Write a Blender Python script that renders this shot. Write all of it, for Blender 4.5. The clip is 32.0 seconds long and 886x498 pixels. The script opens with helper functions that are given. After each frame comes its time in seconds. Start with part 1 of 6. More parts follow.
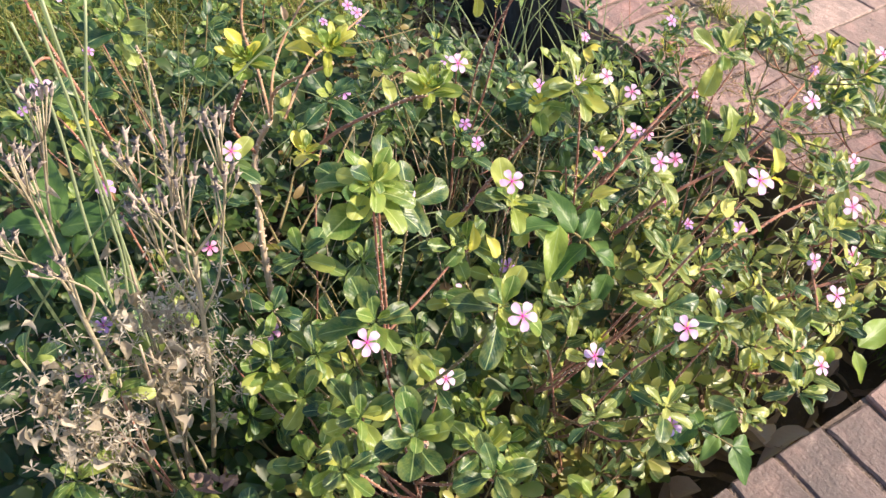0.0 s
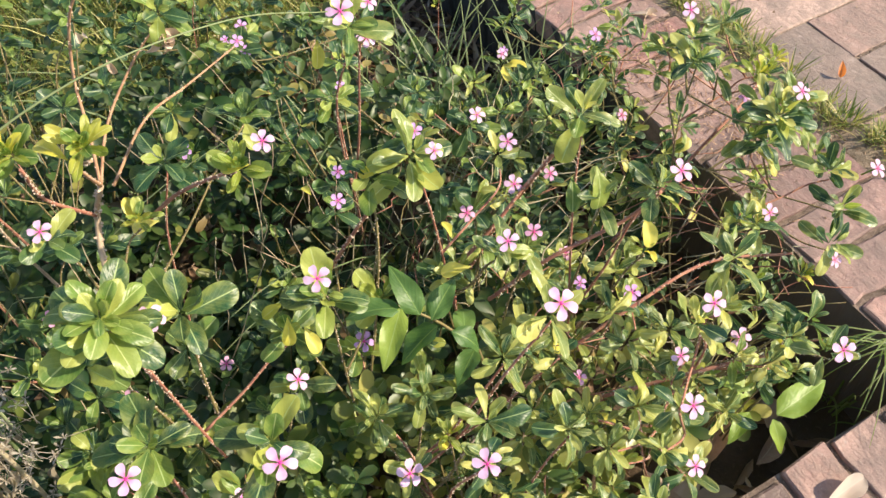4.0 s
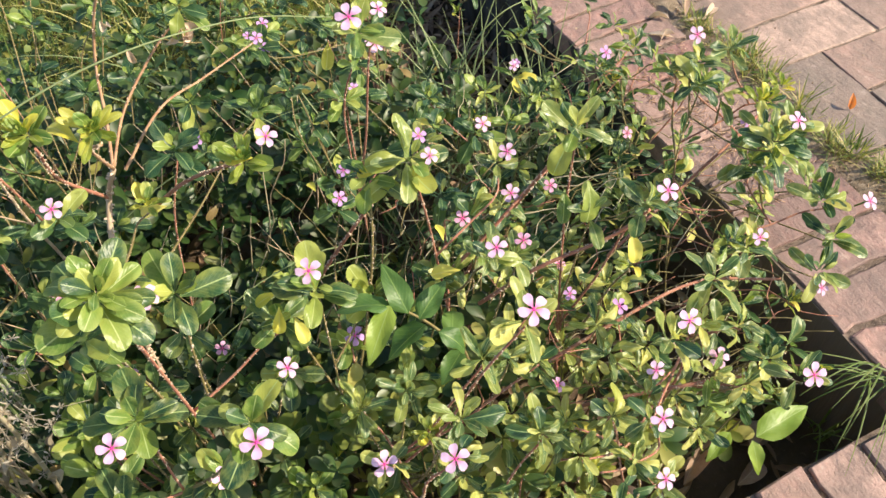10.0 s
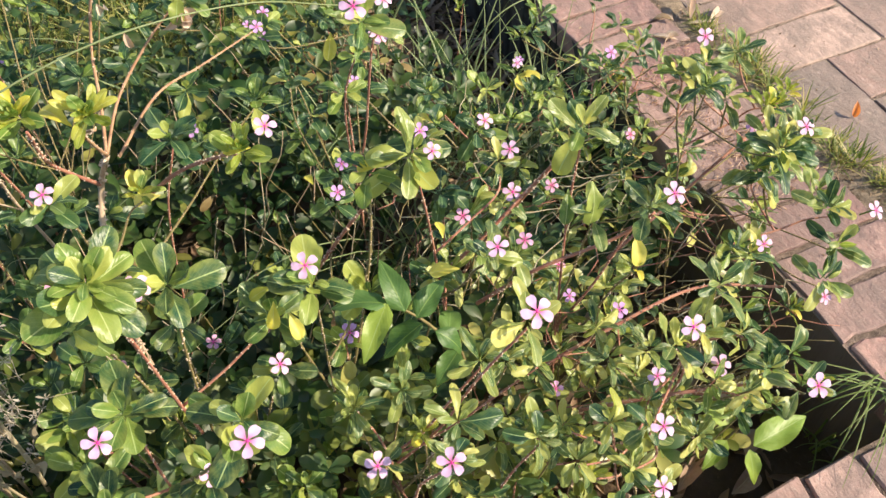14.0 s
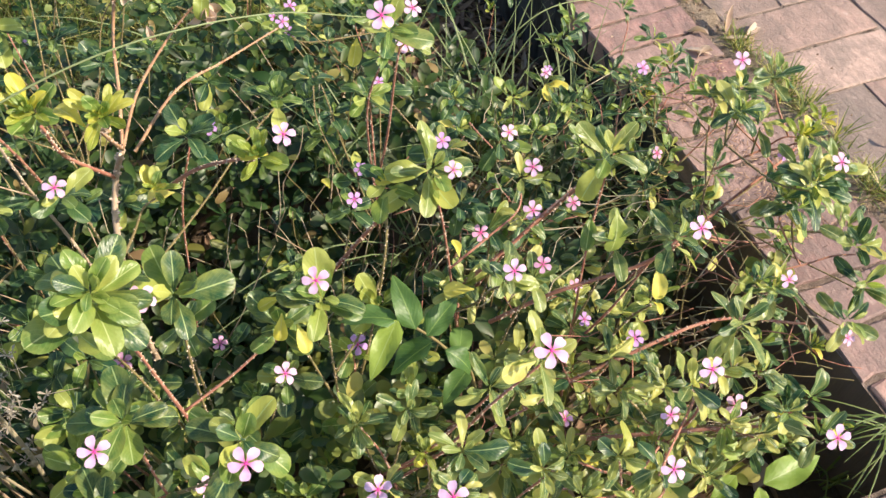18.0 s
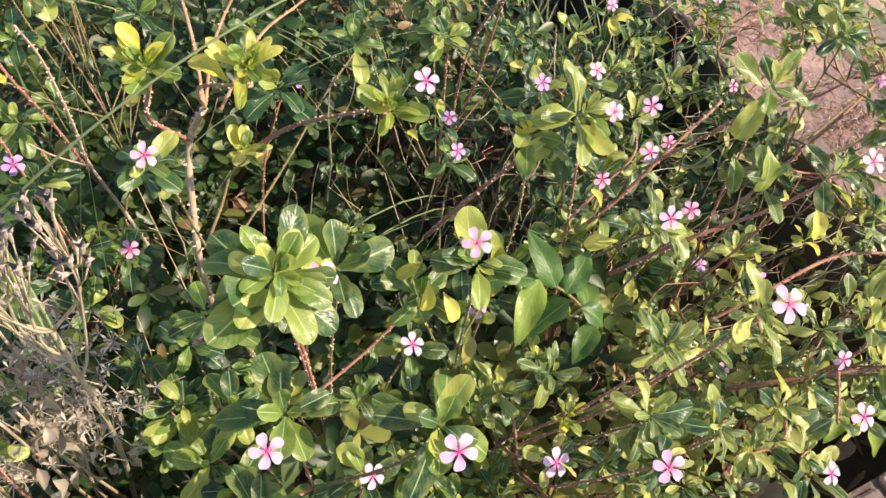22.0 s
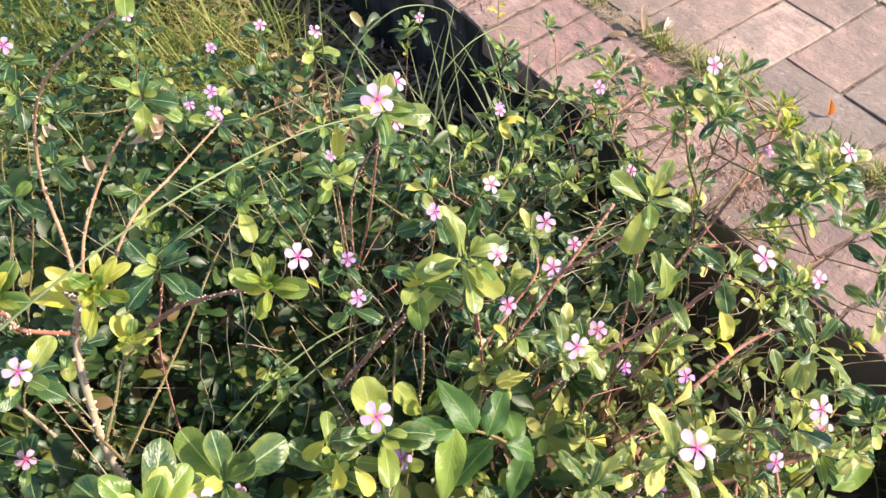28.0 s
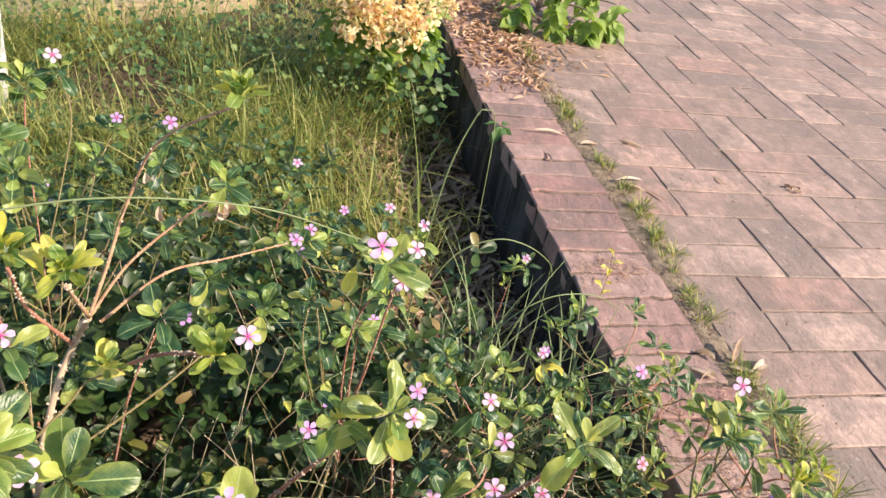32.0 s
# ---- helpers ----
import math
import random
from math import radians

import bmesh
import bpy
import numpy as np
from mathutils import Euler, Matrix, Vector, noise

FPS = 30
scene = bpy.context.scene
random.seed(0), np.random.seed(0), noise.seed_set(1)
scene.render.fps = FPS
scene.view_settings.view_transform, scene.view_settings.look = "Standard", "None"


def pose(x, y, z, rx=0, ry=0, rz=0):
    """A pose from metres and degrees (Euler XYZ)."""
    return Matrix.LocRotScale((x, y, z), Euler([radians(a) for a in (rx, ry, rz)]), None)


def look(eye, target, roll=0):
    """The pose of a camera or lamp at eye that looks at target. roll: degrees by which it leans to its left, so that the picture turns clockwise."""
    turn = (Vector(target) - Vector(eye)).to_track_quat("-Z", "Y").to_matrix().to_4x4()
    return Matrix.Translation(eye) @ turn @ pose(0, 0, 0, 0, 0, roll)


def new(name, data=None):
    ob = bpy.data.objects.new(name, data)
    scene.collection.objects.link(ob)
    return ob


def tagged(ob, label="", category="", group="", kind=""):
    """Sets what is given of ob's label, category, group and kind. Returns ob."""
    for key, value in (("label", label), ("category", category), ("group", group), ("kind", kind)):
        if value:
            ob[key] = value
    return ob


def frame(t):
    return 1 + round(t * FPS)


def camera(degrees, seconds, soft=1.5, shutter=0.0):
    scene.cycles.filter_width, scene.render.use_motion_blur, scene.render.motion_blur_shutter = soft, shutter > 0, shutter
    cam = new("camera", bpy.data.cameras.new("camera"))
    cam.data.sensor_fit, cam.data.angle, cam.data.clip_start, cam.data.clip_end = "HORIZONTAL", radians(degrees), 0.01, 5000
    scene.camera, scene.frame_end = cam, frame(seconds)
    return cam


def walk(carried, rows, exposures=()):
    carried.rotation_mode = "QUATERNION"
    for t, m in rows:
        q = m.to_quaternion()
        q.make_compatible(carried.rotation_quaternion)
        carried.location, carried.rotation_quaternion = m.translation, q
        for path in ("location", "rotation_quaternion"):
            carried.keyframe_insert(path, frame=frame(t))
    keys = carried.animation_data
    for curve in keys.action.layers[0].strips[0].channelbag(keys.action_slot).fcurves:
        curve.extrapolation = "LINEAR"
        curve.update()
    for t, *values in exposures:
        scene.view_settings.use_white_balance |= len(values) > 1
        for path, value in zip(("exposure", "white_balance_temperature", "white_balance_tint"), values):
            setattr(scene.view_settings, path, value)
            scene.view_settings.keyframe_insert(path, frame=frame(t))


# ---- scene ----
cam = camera(58.5, 32.0, 1.5)
PATH = [
    (0, (0.027, 0.022, 1.317), (0.007, 1.332, -0.195), -0.8),
    (0.5, (0.076, 0.041, 1.321), (0.057, 1.324, -0.213), -1.7),
    (1, (0.165, 0.068, 1.329), (0.13, 1.325, -0.226), -3.1),
    (1.5, (0.238, 0.094, 1.327), (0.2, 1.322, -0.251), -3.9),
    (2, (0.272, 0.12, 1.332), (0.234, 1.33, -0.26), -4.9),
    (2.5, (0.268, 0.141, 1.343), (0.231, 1.349, -0.251), -5.9),
    (3, (0.252, 0.176, 1.338), (0.2, 1.387, -0.252), -7.6),
    (3.5, (0.259, 0.207, 1.333), (0.155, 1.414, -0.259), -7.2),
    (5.5, (0.396, 0.267, 1.339), (0.135, 1.443, -0.257), -7.1),
    (6, (0.362, 0.25, 1.349), (0.115, 1.431, -0.246), -6.5),
    (6.5, (0.342, 0.229, 1.35), (0.114, 1.413, -0.246), -5.8),
    (7, (0.346, 0.233, 1.357), (0.124, 1.427, -0.232), -5.4),
    (7.5, (0.345, 0.226, 1.355), (0.127, 1.422, -0.233), -5.3),
    (8, (0.345, 0.219, 1.356), (0.127, 1.415, -0.232), -5.3),
    (8.5, (0.342, 0.215, 1.356), (0.125, 1.411, -0.232), -5.3),
    (9, (0.339, 0.21, 1.355), (0.122, 1.409, -0.231), -5.2),
    (9.5, (0.335, 0.206, 1.355), (0.119, 1.408, -0.229), -5.1),
    (10, (0.334, 0.207, 1.354), (0.118, 1.411, -0.229), -4.7),
    (10.5, (0.331, 0.207, 1.354), (0.116, 1.411, -0.229), -4.6),
    (11, (0.331, 0.208, 1.352), (0.115, 1.414, -0.229), -4.4),
    (11.5, (0.326, 0.209, 1.35), (0.113, 1.418, -0.229), -4.2),
    (12, (0.325, 0.209, 1.346), (0.111, 1.417, -0.233), -4.1),
    (12.5, (0.329, 0.213, 1.341), (0.117, 1.419, -0.241), -4.0),
    (13, (0.335, 0.217, 1.341), (0.125, 1.422, -0.242), -3.9),
    (13.5, (0.337, 0.221, 1.34), (0.136, 1.424, -0.245), -3.4),
    (14, (0.323, 0.218, 1.338), (0.127, 1.42, -0.248), -2.4),
    (14.5, (0.304, 0.216, 1.334), (0.108, 1.415, -0.254), -1.2),
    (16.5, (0.267, 0.214, 1.335), (0.07, 1.399, -0.264), 2.7),
    (17, (0.293, 0.254, 1.344), (0.091, 1.441, -0.253), 2.5),
    (17.5, (0.316, 0.265, 1.345), (0.105, 1.45, -0.252), 1.9),
    (18, (0.315, 0.261, 1.341), (0.086, 1.432, -0.264), -0.3),
    (18.5, (0.27, 0.25, 1.336), (0.07, 1.424, -0.27), -1.5),
    (19, (0.184, 0.225, 1.326), (0.019, 1.396, -0.288), -3.1),
    (19.5, (0.117, 0.19, 1.334), (-0.02, 1.35, -0.29), -1.6),
    (20, (0.097, 0.2, 1.312), (-0.028, 1.348, -0.321), 1.6),
    (20.5, (0.098, 0.222, 1.293), (-0.018, 1.352, -0.354), 4.1),
    (21, (0.114, 0.239, 1.284), (0.012, 1.344, -0.38), 5.3),
    (21.5, (0.113, 0.263, 1.278), (0.021, 1.357, -0.393), 4.1),
    (22, (0.088, 0.28, 1.282), (0.031, 1.366, -0.396), 2.9),
    (22.5, (0.045, 0.3, 1.285), (0.029, 1.386, -0.394), 2.1),
    (23, (-0.001, 0.322, 1.295), (0.023, 1.425, -0.373), 1.3),
    (23.5, (-0.02, 0.329, 1.296), (0.014, 1.44, -0.366), 2.8),
    (24, (0.016, 0.362, 1.301), (0.003, 1.479, -0.358), 2.2),
    (24.5, (0.058, 0.423, 1.304), (0.012, 1.546, -0.35), 0.9),
    (25, (0.085, 0.468, 1.31), (0.02, 1.603, -0.336), -0.8),
    (25.5, (0.108, 0.49, 1.304), (0.053, 1.639, -0.332), -1.5),
    (27.5, (0.14, 0.453, 1.303), (0.173, 1.645, -0.302), -2.6),
    (28, (0.151, 0.373, 1.31), (0.196, 1.597, -0.271), -2.2),
    (28.5, (0.174, 0.281, 1.327), (0.189, 1.539, -0.227), -1.9),
    (29, (0.197, 0.271, 1.346), (0.061, 1.58, -0.16), -2.8),
    (29.5, (0.259, 0.288, 1.349), (-0.1, 1.636, -0.084), -2.8),
    (30, (0.267, 0.323, 1.363), (-0.291, 1.732, 0.057), -5.3),
    (30.5, (0.297, 0.329, 1.318), (-0.309, 1.801, 0.106), 2.6),
    (31, (0.37, 0.313, 1.254), (-0.208, 1.813, 0.063), 7.6),
    (31.5, (0.369, 0.287, 1.275), (-0.156, 1.824, 0.109), 9.9),
    (32, (0.346, 0.295, 1.289), (-0.062, 1.896, 0.163), 11.5),
]
# the bed's inner corner is the origin: one kerb runs along x, the other along y
PLAN = pose(0, 0, 0.02, 0, 0, -31.6) @ pose(-0.925, -0.815, 0)
EXPOSURES = [(0, 0.80, 6450, 10), (2, 0.71, 6550, 8), (6, 0.66, 6650, 2), (13, 0.65, 6700, 4), (17, 0.67, 6500, 6), (22, 0.68, 6650, 9), (25, 0.80, 6330, 9), (28, 0.86, 6300, 8), (29.5, 0.73, 6450, 9), (32, 0.69, 6500, 9)]
walk(cam, [(t, PLAN @ look(eye, target, roll)) for t, eye, target, roll in PATH], EXPOSURES)

# ---- light ----
SUN_AZ, SUN_EL = -30.0, 37.0          # degrees from +x towards +y, and above the horizon
sky_world = bpy.data.worlds.new("sky")
scene.world = sky_world
sky_world.use_nodes = True
wn = sky_world.node_tree
wn.nodes.clear()
w_out = wn.nodes.new("ShaderNodeOutputWorld")
w_bg = wn.nodes.new("ShaderNodeBackground")
w_sky = wn.nodes.new("ShaderNodeTexSky")
w_sky.sky_type = "NISHITA"
w_sky.sun_disc = False
w_sky.sun_elevation = radians(SUN_EL)
w_sky.sun_rotation = radians(90 - SUN_AZ)
w_bg.inputs["Strength"].default_value = 0.135
wn.links.new(w_sky.outputs[0], w_bg.inputs[0])
wn.links.new(w_bg.outputs[0], w_out.inputs[0])
sun_data = bpy.data.lights.new("sun", "SUN")
sun_data.energy, sun_data.angle, sun_data.color = 4.8, radians(0.6), (1.0, 0.855, 0.66)
sun = new("sun", sun_data)
to_sun = Vector((math.cos(radians(SUN_EL)) * math.cos(radians(SUN_AZ)), math.cos(radians(SUN_EL)) * math.sin(radians(SUN_AZ)), math.sin(radians(SUN_EL))))
sun.matrix_world = look(to_sun * 20, (0, 0, 0))

# ---- materials ----
def nodes_of(name):
    m = bpy.data.materials.new(name)
    m.use_nodes = True
    t = m.node_tree
    t.nodes.clear()
    return m, t


def node(t, kind, **values):
    n = t.nodes.new(kind)
    for key, value in values.items():
        if key in n.inputs:
            n.inputs[key].default_value = value
    return n


def mixed(t, fac, a, b, blend="MIX"):
    """A colour mix; fac, a and b are sockets or values."""
    n = t.nodes.new("ShaderNodeMix")
    n.data_type, n.blend_type = "RGBA", blend
    for socket, value in ((n.inputs[0], fac), (n.inputs[6], a), (n.inputs[7], b)):
        if isinstance(value, bpy.types.NodeSocket):
            t.links.new(value, socket)
        elif isinstance(value, (int, float)):
            socket.default_value = value
        else:
            socket.default_value = (*value, 1.0)
    return n.outputs[2]


def ramp(t, source, *stops):
    n = t.nodes.new("ShaderNodeValToRGB")
    while len(n.color_ramp.elements) < len(stops):
        n.color_ramp.elements.new(0.5)
    for e, (at, v) in zip(n.color_ramp.elements, stops):
        e.position = at
        e.color = (*v, 1.0) if isinstance(v, tuple) else (v, v, v, 1.0)
    t.links.new(source, n.inputs[0])
    return n.outputs[0]


def noise_of(t, scale, detail=4.0, rough=0.6, where="Object", stretch=None, shift=None):
    co = t.nodes.new("ShaderNodeTexCoord")
    src = t.nodes.new("ShaderNodeNewGeometry").outputs["Position"] if where == "World" else co.outputs[where]
    if stretch or shift is not None:
        mp = t.nodes.new("ShaderNodeMapping")
        if stretch:
            mp.inputs["Scale"].default_value = stretch
        t.links.new(src, mp.inputs["Vector"])
        if shift is not None:
            t.links.new(shift, mp.inputs["Location"])
        src = mp.outputs[0]
    n = node(t, "ShaderNodeTexNoise", Scale=scale, Detail=detail, Roughness=rough)
    t.links.new(src, n.inputs["Vector"])
    return n.outputs["Fac"]


def bumped(t, height, strength, distance):
    b = node(t, "ShaderNodeBump", Strength=strength, Distance=distance)
    t.links.new(height, b.inputs["Height"])
    return b.outputs["Normal"]


def surface(t, colour, rough=0.8, normal=None, spec=0.4):
    p = node(t, "ShaderNodeBsdfPrincipled")
    p.inputs["Specular IOR Level"].default_value = spec
    for key, value in (("Base Color", colour), ("Roughness", rough), ("Normal", normal)):
        if isinstance(value, bpy.types.NodeSocket):
            t.links.new(value, p.inputs[key])
        elif isinstance(value, tuple):
            p.inputs[key].default_value = (*value, 1.0)
        elif value is not None:
            p.inputs[key].default_value = value
    return p


def finish(t, shader):
    o = t.nodes.new("ShaderNodeOutputMaterial")
    t.links.new(shader, o.inputs["Surface"])


def brick_material(name, reds, dirt, dirt_at, joined=False, grime=False):
    m, t = nodes_of(name)
    if joined:
        info = t.nodes.new("ShaderNodeNewGeometry").outputs["Random Per Island"]
    else:
        info = t.nodes.new("ShaderNodeObjectInfo").outputs["Random"]
    base = ramp(t, info, *reds)
    big = noise_of(t, 9, 5, 0.65, "World")
    fine = noise_of(t, 90, 5, 0.7, "World")
    speck = noise_of(t, 320, 3, 0.6, "World")
    mid = noise_of(t, 26, 6, 0.7, "World")
    grain = noise_of(t, 60, 4, 0.7, "World", (1.0, 0.22, 1.0))
    c = mixed(t, ramp(t, fine, (0.35, 0.0), (0.7, 0.6)), base, mixed(t, 0.55, base, (0.50, 0.36, 0.31)))
    c = mixed(t, ramp(t, grain, (0.44, 0.0), (0.62, 0.6)), c, mixed(t, 0.55, c, dirt))
    c = mixed(t, ramp(t, mid, (0.42, 0.0), (0.58, 0.8)), c, mixed(t, 0.55, c, dirt))
    c = mixed(t, ramp(t, big, (dirt_at, 0.0), (dirt_at + 0.16, 0.75)), c, mixed(t, fine, dirt, tuple(v * 1.5 for v in dirt)))
    stain = noise_of(t, 3.2, 6, 0.62, "World")
    c = mixed(t, ramp(t, stain, (0.47, 0.0), (0.60, 0.55)), c, dirt)
    c = mixed(t, ramp(t, mid, (0.26, 0.7), (0.40, 0.0)), c, (0.56, 0.43, 0.37))
    if grime:
        pos = t.nodes.new("ShaderNodeSeparateXYZ")
        t.links.new(t.nodes.new("ShaderNodeNewGeometry").outputs["Position"], pos.inputs[0])
        reach = t.nodes.new("ShaderNodeMath")
        reach.operation = "MULTIPLY_ADD"
        reach.inputs[1].default_value = 1.3
        t.links.new(stain, reach.inputs[0])
        t.links.new(pos.outputs[0], reach.inputs[2])
        c = mixed(t, ramp(t, reach.outputs[0], (0.95, 0.62), (1.75, 0.0)), c, (0.185, 0.150, 0.128))
    c = mixed(t, ramp(t, speck, (0.62, 0.0), (0.72, 0.5)), c, (0.085, 0.055, 0.043))
    c = mixed(t, ramp(t, speck, (0.28, 0.5), (0.36, 0.0)), c, (0.50, 0.42, 0.37))
    h = mixed(t, 0.35, mixed(t, 0.5, mixed(t, 0.4, big, mid), grain), fine)
    finish(t, surface(t, c, 0.64, bumped(t, h, 0.9, 0.010), 0.42).outputs[0])
    return m


M_KERB = brick_material("weathered_red_brick", ((0.0, (0.38, 0.185, 0.165)), (0.3, (0.46, 0.255, 0.222)), (0.55, (0.36, 0.225, 0.205)), (0.8, (0.50, 0.310, 0.270)), (1.0, (0.29, 0.180, 0.168))), (0.170, 0.122, 0.112), 0.53)
M_GRIMED = brick_material("grimed_brick", ((0.0, (0.185, 0.118, 0.108)), (0.5, (0.225, 0.142, 0.128)), (1.0, (0.165, 0.118, 0.112))), (0.110, 0.084, 0.080), 0.48)
PAVER_REDS = ((0.0, (0.49, 0.270, 0.222)), (0.2, (0.34, 0.235, 0.200)), (0.4, (0.55, 0.345, 0.285)), (0.6, (0.27, 0.198, 0.172)), (0.8, (0.46, 0.280, 0.232)), (1.0, (0.62, 0.430, 0.360)))
M_PAVER = brick_material("worn_paving_brick", PAVER_REDS, (0.190, 0.145, 0.125), 0.52, False, True)
M_PAVERFAR = brick_material("worn_paving_brick_far", PAVER_REDS, (0.190, 0.145, 0.125), 0.52, True)


def earth_material(name, dark, light, scale, grit):
    m, t = nodes_of(name)
    a = noise_of(t, scale, 8, 0.7, "World")
    b = noise_of(t, grit, 4, 0.7, "World")
    c = mixed(t, ramp(t, a, (0.32, 0.0), (0.68, 1.0)), dark, light)
    c = mixed(t, ramp(t, b, (0.58, 0.0), (0.72, 0.5)), c, tuple(min(1, v * 1.7) for v in light))
    finish(t, surface(t, c, 0.95, bumped(t, mixed(t, 0.5, a, b), 0.8, 0.01), 0.15).outputs[0])
    return m


M_SOIL = earth_material("damp_brown_soil", (0.064, 0.044, 0.032), (0.150, 0.106, 0.074), 9, 120)
M_MORTAR = earth_material("sandy_joint", (0.110, 0.080, 0.066), (0.40, 0.310, 0.255), 30, 300)
M_SEAMSOIL = earth_material("dry_seam_earth", (0.13, 0.098, 0.070), (0.40, 0.305, 0.225), 40, 260)
M_JOINT = earth_material("kerb_joint", (0.085, 0.062, 0.052), (0.33, 0.245, 0.205), 38, 300)
M_LEDGE = earth_material("tan_cement", (0.36, 0.28, 0.18), (0.50, 0.40, 0.27), 5, 60)


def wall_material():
    m, t = nodes_of("dark_streaked_plaster")
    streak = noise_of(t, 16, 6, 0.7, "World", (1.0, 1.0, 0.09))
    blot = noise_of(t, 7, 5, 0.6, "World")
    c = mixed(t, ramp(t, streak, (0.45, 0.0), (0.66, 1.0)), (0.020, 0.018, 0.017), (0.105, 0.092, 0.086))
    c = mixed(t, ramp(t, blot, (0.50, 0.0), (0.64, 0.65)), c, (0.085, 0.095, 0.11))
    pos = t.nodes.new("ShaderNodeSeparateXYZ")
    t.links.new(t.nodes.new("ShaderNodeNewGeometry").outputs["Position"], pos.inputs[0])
    corner_brown = mixed(t, streak, (0.125, 0.090, 0.072), (0.26, 0.19, 0.155))
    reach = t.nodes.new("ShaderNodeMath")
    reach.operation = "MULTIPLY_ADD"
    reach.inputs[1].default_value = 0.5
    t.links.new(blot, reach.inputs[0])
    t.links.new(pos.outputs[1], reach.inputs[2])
    # brown at low y, turning streaked near black beyond roughly 0.7
    c = mixed(t, ramp(t, reach.outputs[0], (0.80, 0.0), (1.0, 1.0)), corner_brown, c)
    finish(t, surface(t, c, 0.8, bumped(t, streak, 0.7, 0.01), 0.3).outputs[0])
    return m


M_WALL = wall_material()


def leaf_material(name, stops, rib, gloss, through_light, vein=0.35, blotch=None, joined=False):
    """A leaf: colour by leaf, pale midrib and side veins, waxy gloss, light through the blade."""
    m, t = nodes_of(name)
    if joined:
        rnd = t.nodes.new("ShaderNodeNewGeometry").outputs["Random Per Island"]
    else:
        rnd = t.nodes.new("ShaderNodeObjectInfo").outputs["Random"]
    base = ramp(t, rnd, *stops)
    n1 = noise_of(t, 30, 4, 0.6, "World")
    c = mixed(t, ramp(t, n1, (0.42, 0.0), (0.70, 0.75)), base, mixed(t, 0.22, base, stops[-1][1]))
    if blotch:
        n2 = noise_of(t, 60, 4, 0.6, "World")
        c = mixed(t, ramp(t, n2, (0.60, 0.0), (0.72, 0.7)), c, blotch)
    normal = None
    if not joined:
        uv = t.nodes.new("ShaderNodeUVMap")
        sep = t.nodes.new("ShaderNodeSeparateXYZ")
        t.links.new(uv.outputs[0], sep.inputs[0])
        off = t.nodes.new("ShaderNodeMath")
        off.operation = "SUBTRACT"
        off.inputs[1].default_value = 0.5
        t.links.new(sep.outputs[0], off.inputs[0])
        side = t.nodes.new("ShaderNodeMath")
        side.operation = "ABSOLUTE"
        t.links.new(off.outputs[0], side.inputs[0])
        mid = ramp(t, side.outputs[0], (0.010, 0.9), (0.034, 0.0))
        slant = t.nodes.new("ShaderNodeMath")
        slant.operation = "MULTIPLY_ADD"
        slant.inputs[1].default_value = -0.75
        t.links.new(side.outputs[0], slant.inputs[0])
        t.links.new(sep.outputs[1], slant.inputs[2])
        wave = t.nodes.new("ShaderNodeMath")
        wave.operation = "MULTIPLY"
        wave.inputs[1].default_value = 58.0
        t.links.new(slant.outputs[0], wave.inputs[0])
        sine = t.nodes.new("ShaderNodeMath")
        sine.operation = "SINE"
        t.links.new(wave.outputs[0], sine.inputs[0])
        veins = ramp(t, sine.outputs[0], (0.80, 0.0), (1.0, vein * 0.4))
        mottle = ramp(t, noise_of(t, 120, 4, 0.65, "World"), (0.44, 0.0), (0.62, 0.55))
        c = mixed(t, mottle, c, mixed(t, 0.24, c, stops[-1][1]))
        margin = mixed(t, 1.0, ramp(t, side.outputs[0], (0.20, 0.0), (0.50, 0.8)), ramp(t, noise_of(t, 38, 3, 0.6, "World"), (0.38, 0.0), (0.58, 1.0)), "MULTIPLY")
        c = mixed(t, margin, c, mixed(t, 0.48, c, stops[-1][1]))
        c = mixed(t, veins, c, rib)
        c = mixed(t, mid, c, rib)
        pucker = mixed(t, 0.955, sine.outputs[0], noise_of(t, 85, 3, 0.6, "World"))
        normal = bumped(t, pucker, 0.50, 0.0022)
    p = surface(t, c, gloss, normal, 0.5)
    tr = node(t, "ShaderNodeBsdfTranslucent")
    lit = t.nodes.new("ShaderNodeHueSaturation")
    lit.inputs["Value"].default_value = 1.9
    t.links.new(mixed(t, 0.6, c, mixed(t, 1.0, c, (1.0, 0.95, 0.35), "MULTIPLY")), lit.inputs["Color"])
    t.links.new(lit.outputs[0], tr.inputs["Color"])
    mx = node(t, "ShaderNodeMixShader", Fac=through_light)
    t.links.new(p.outputs[0], mx.inputs[1])
    t.links.new(tr.outputs[0], mx.inputs[2])
    finish(t, mx.outputs[0])
    return m


GREEN = ((0.0, (0.014, 0.056, 0.030)), (0.45, (0.027, 0.086, 0.037)), (0.66, (0.060, 0.136, 0.039)), (0.82, (0.148, 0.232, 0.046)), (1.0, (0.42, 0.43, 0.10)))
M_LEAF = leaf_material("periwinkle_leaf", GREEN, (0.42, 0.52, 0.22), 0.36, 0.30, 0.30)
M_DARK = leaf_material("old_periwinkle_leaf", ((0.0, (0.011, 0.047, 0.032)), (0.6, (0.022, 0.076, 0.040)), (0.9, (0.052, 0.118, 0.042)), (1.0, (0.20, 0.27, 0.065))), (0.38, 0.48, 0.22), 0.36, 0.28, 0.30)
M_YOUNG = leaf_material("young_leaf", ((0.0, (0.068, 0.152, 0.036)), (0.5, (0.170, 0.270, 0.055)), (1.0, (0.46, 0.48, 0.13))), (0.52, 0.58, 0.26), 0.36, 0.34, 0.25)
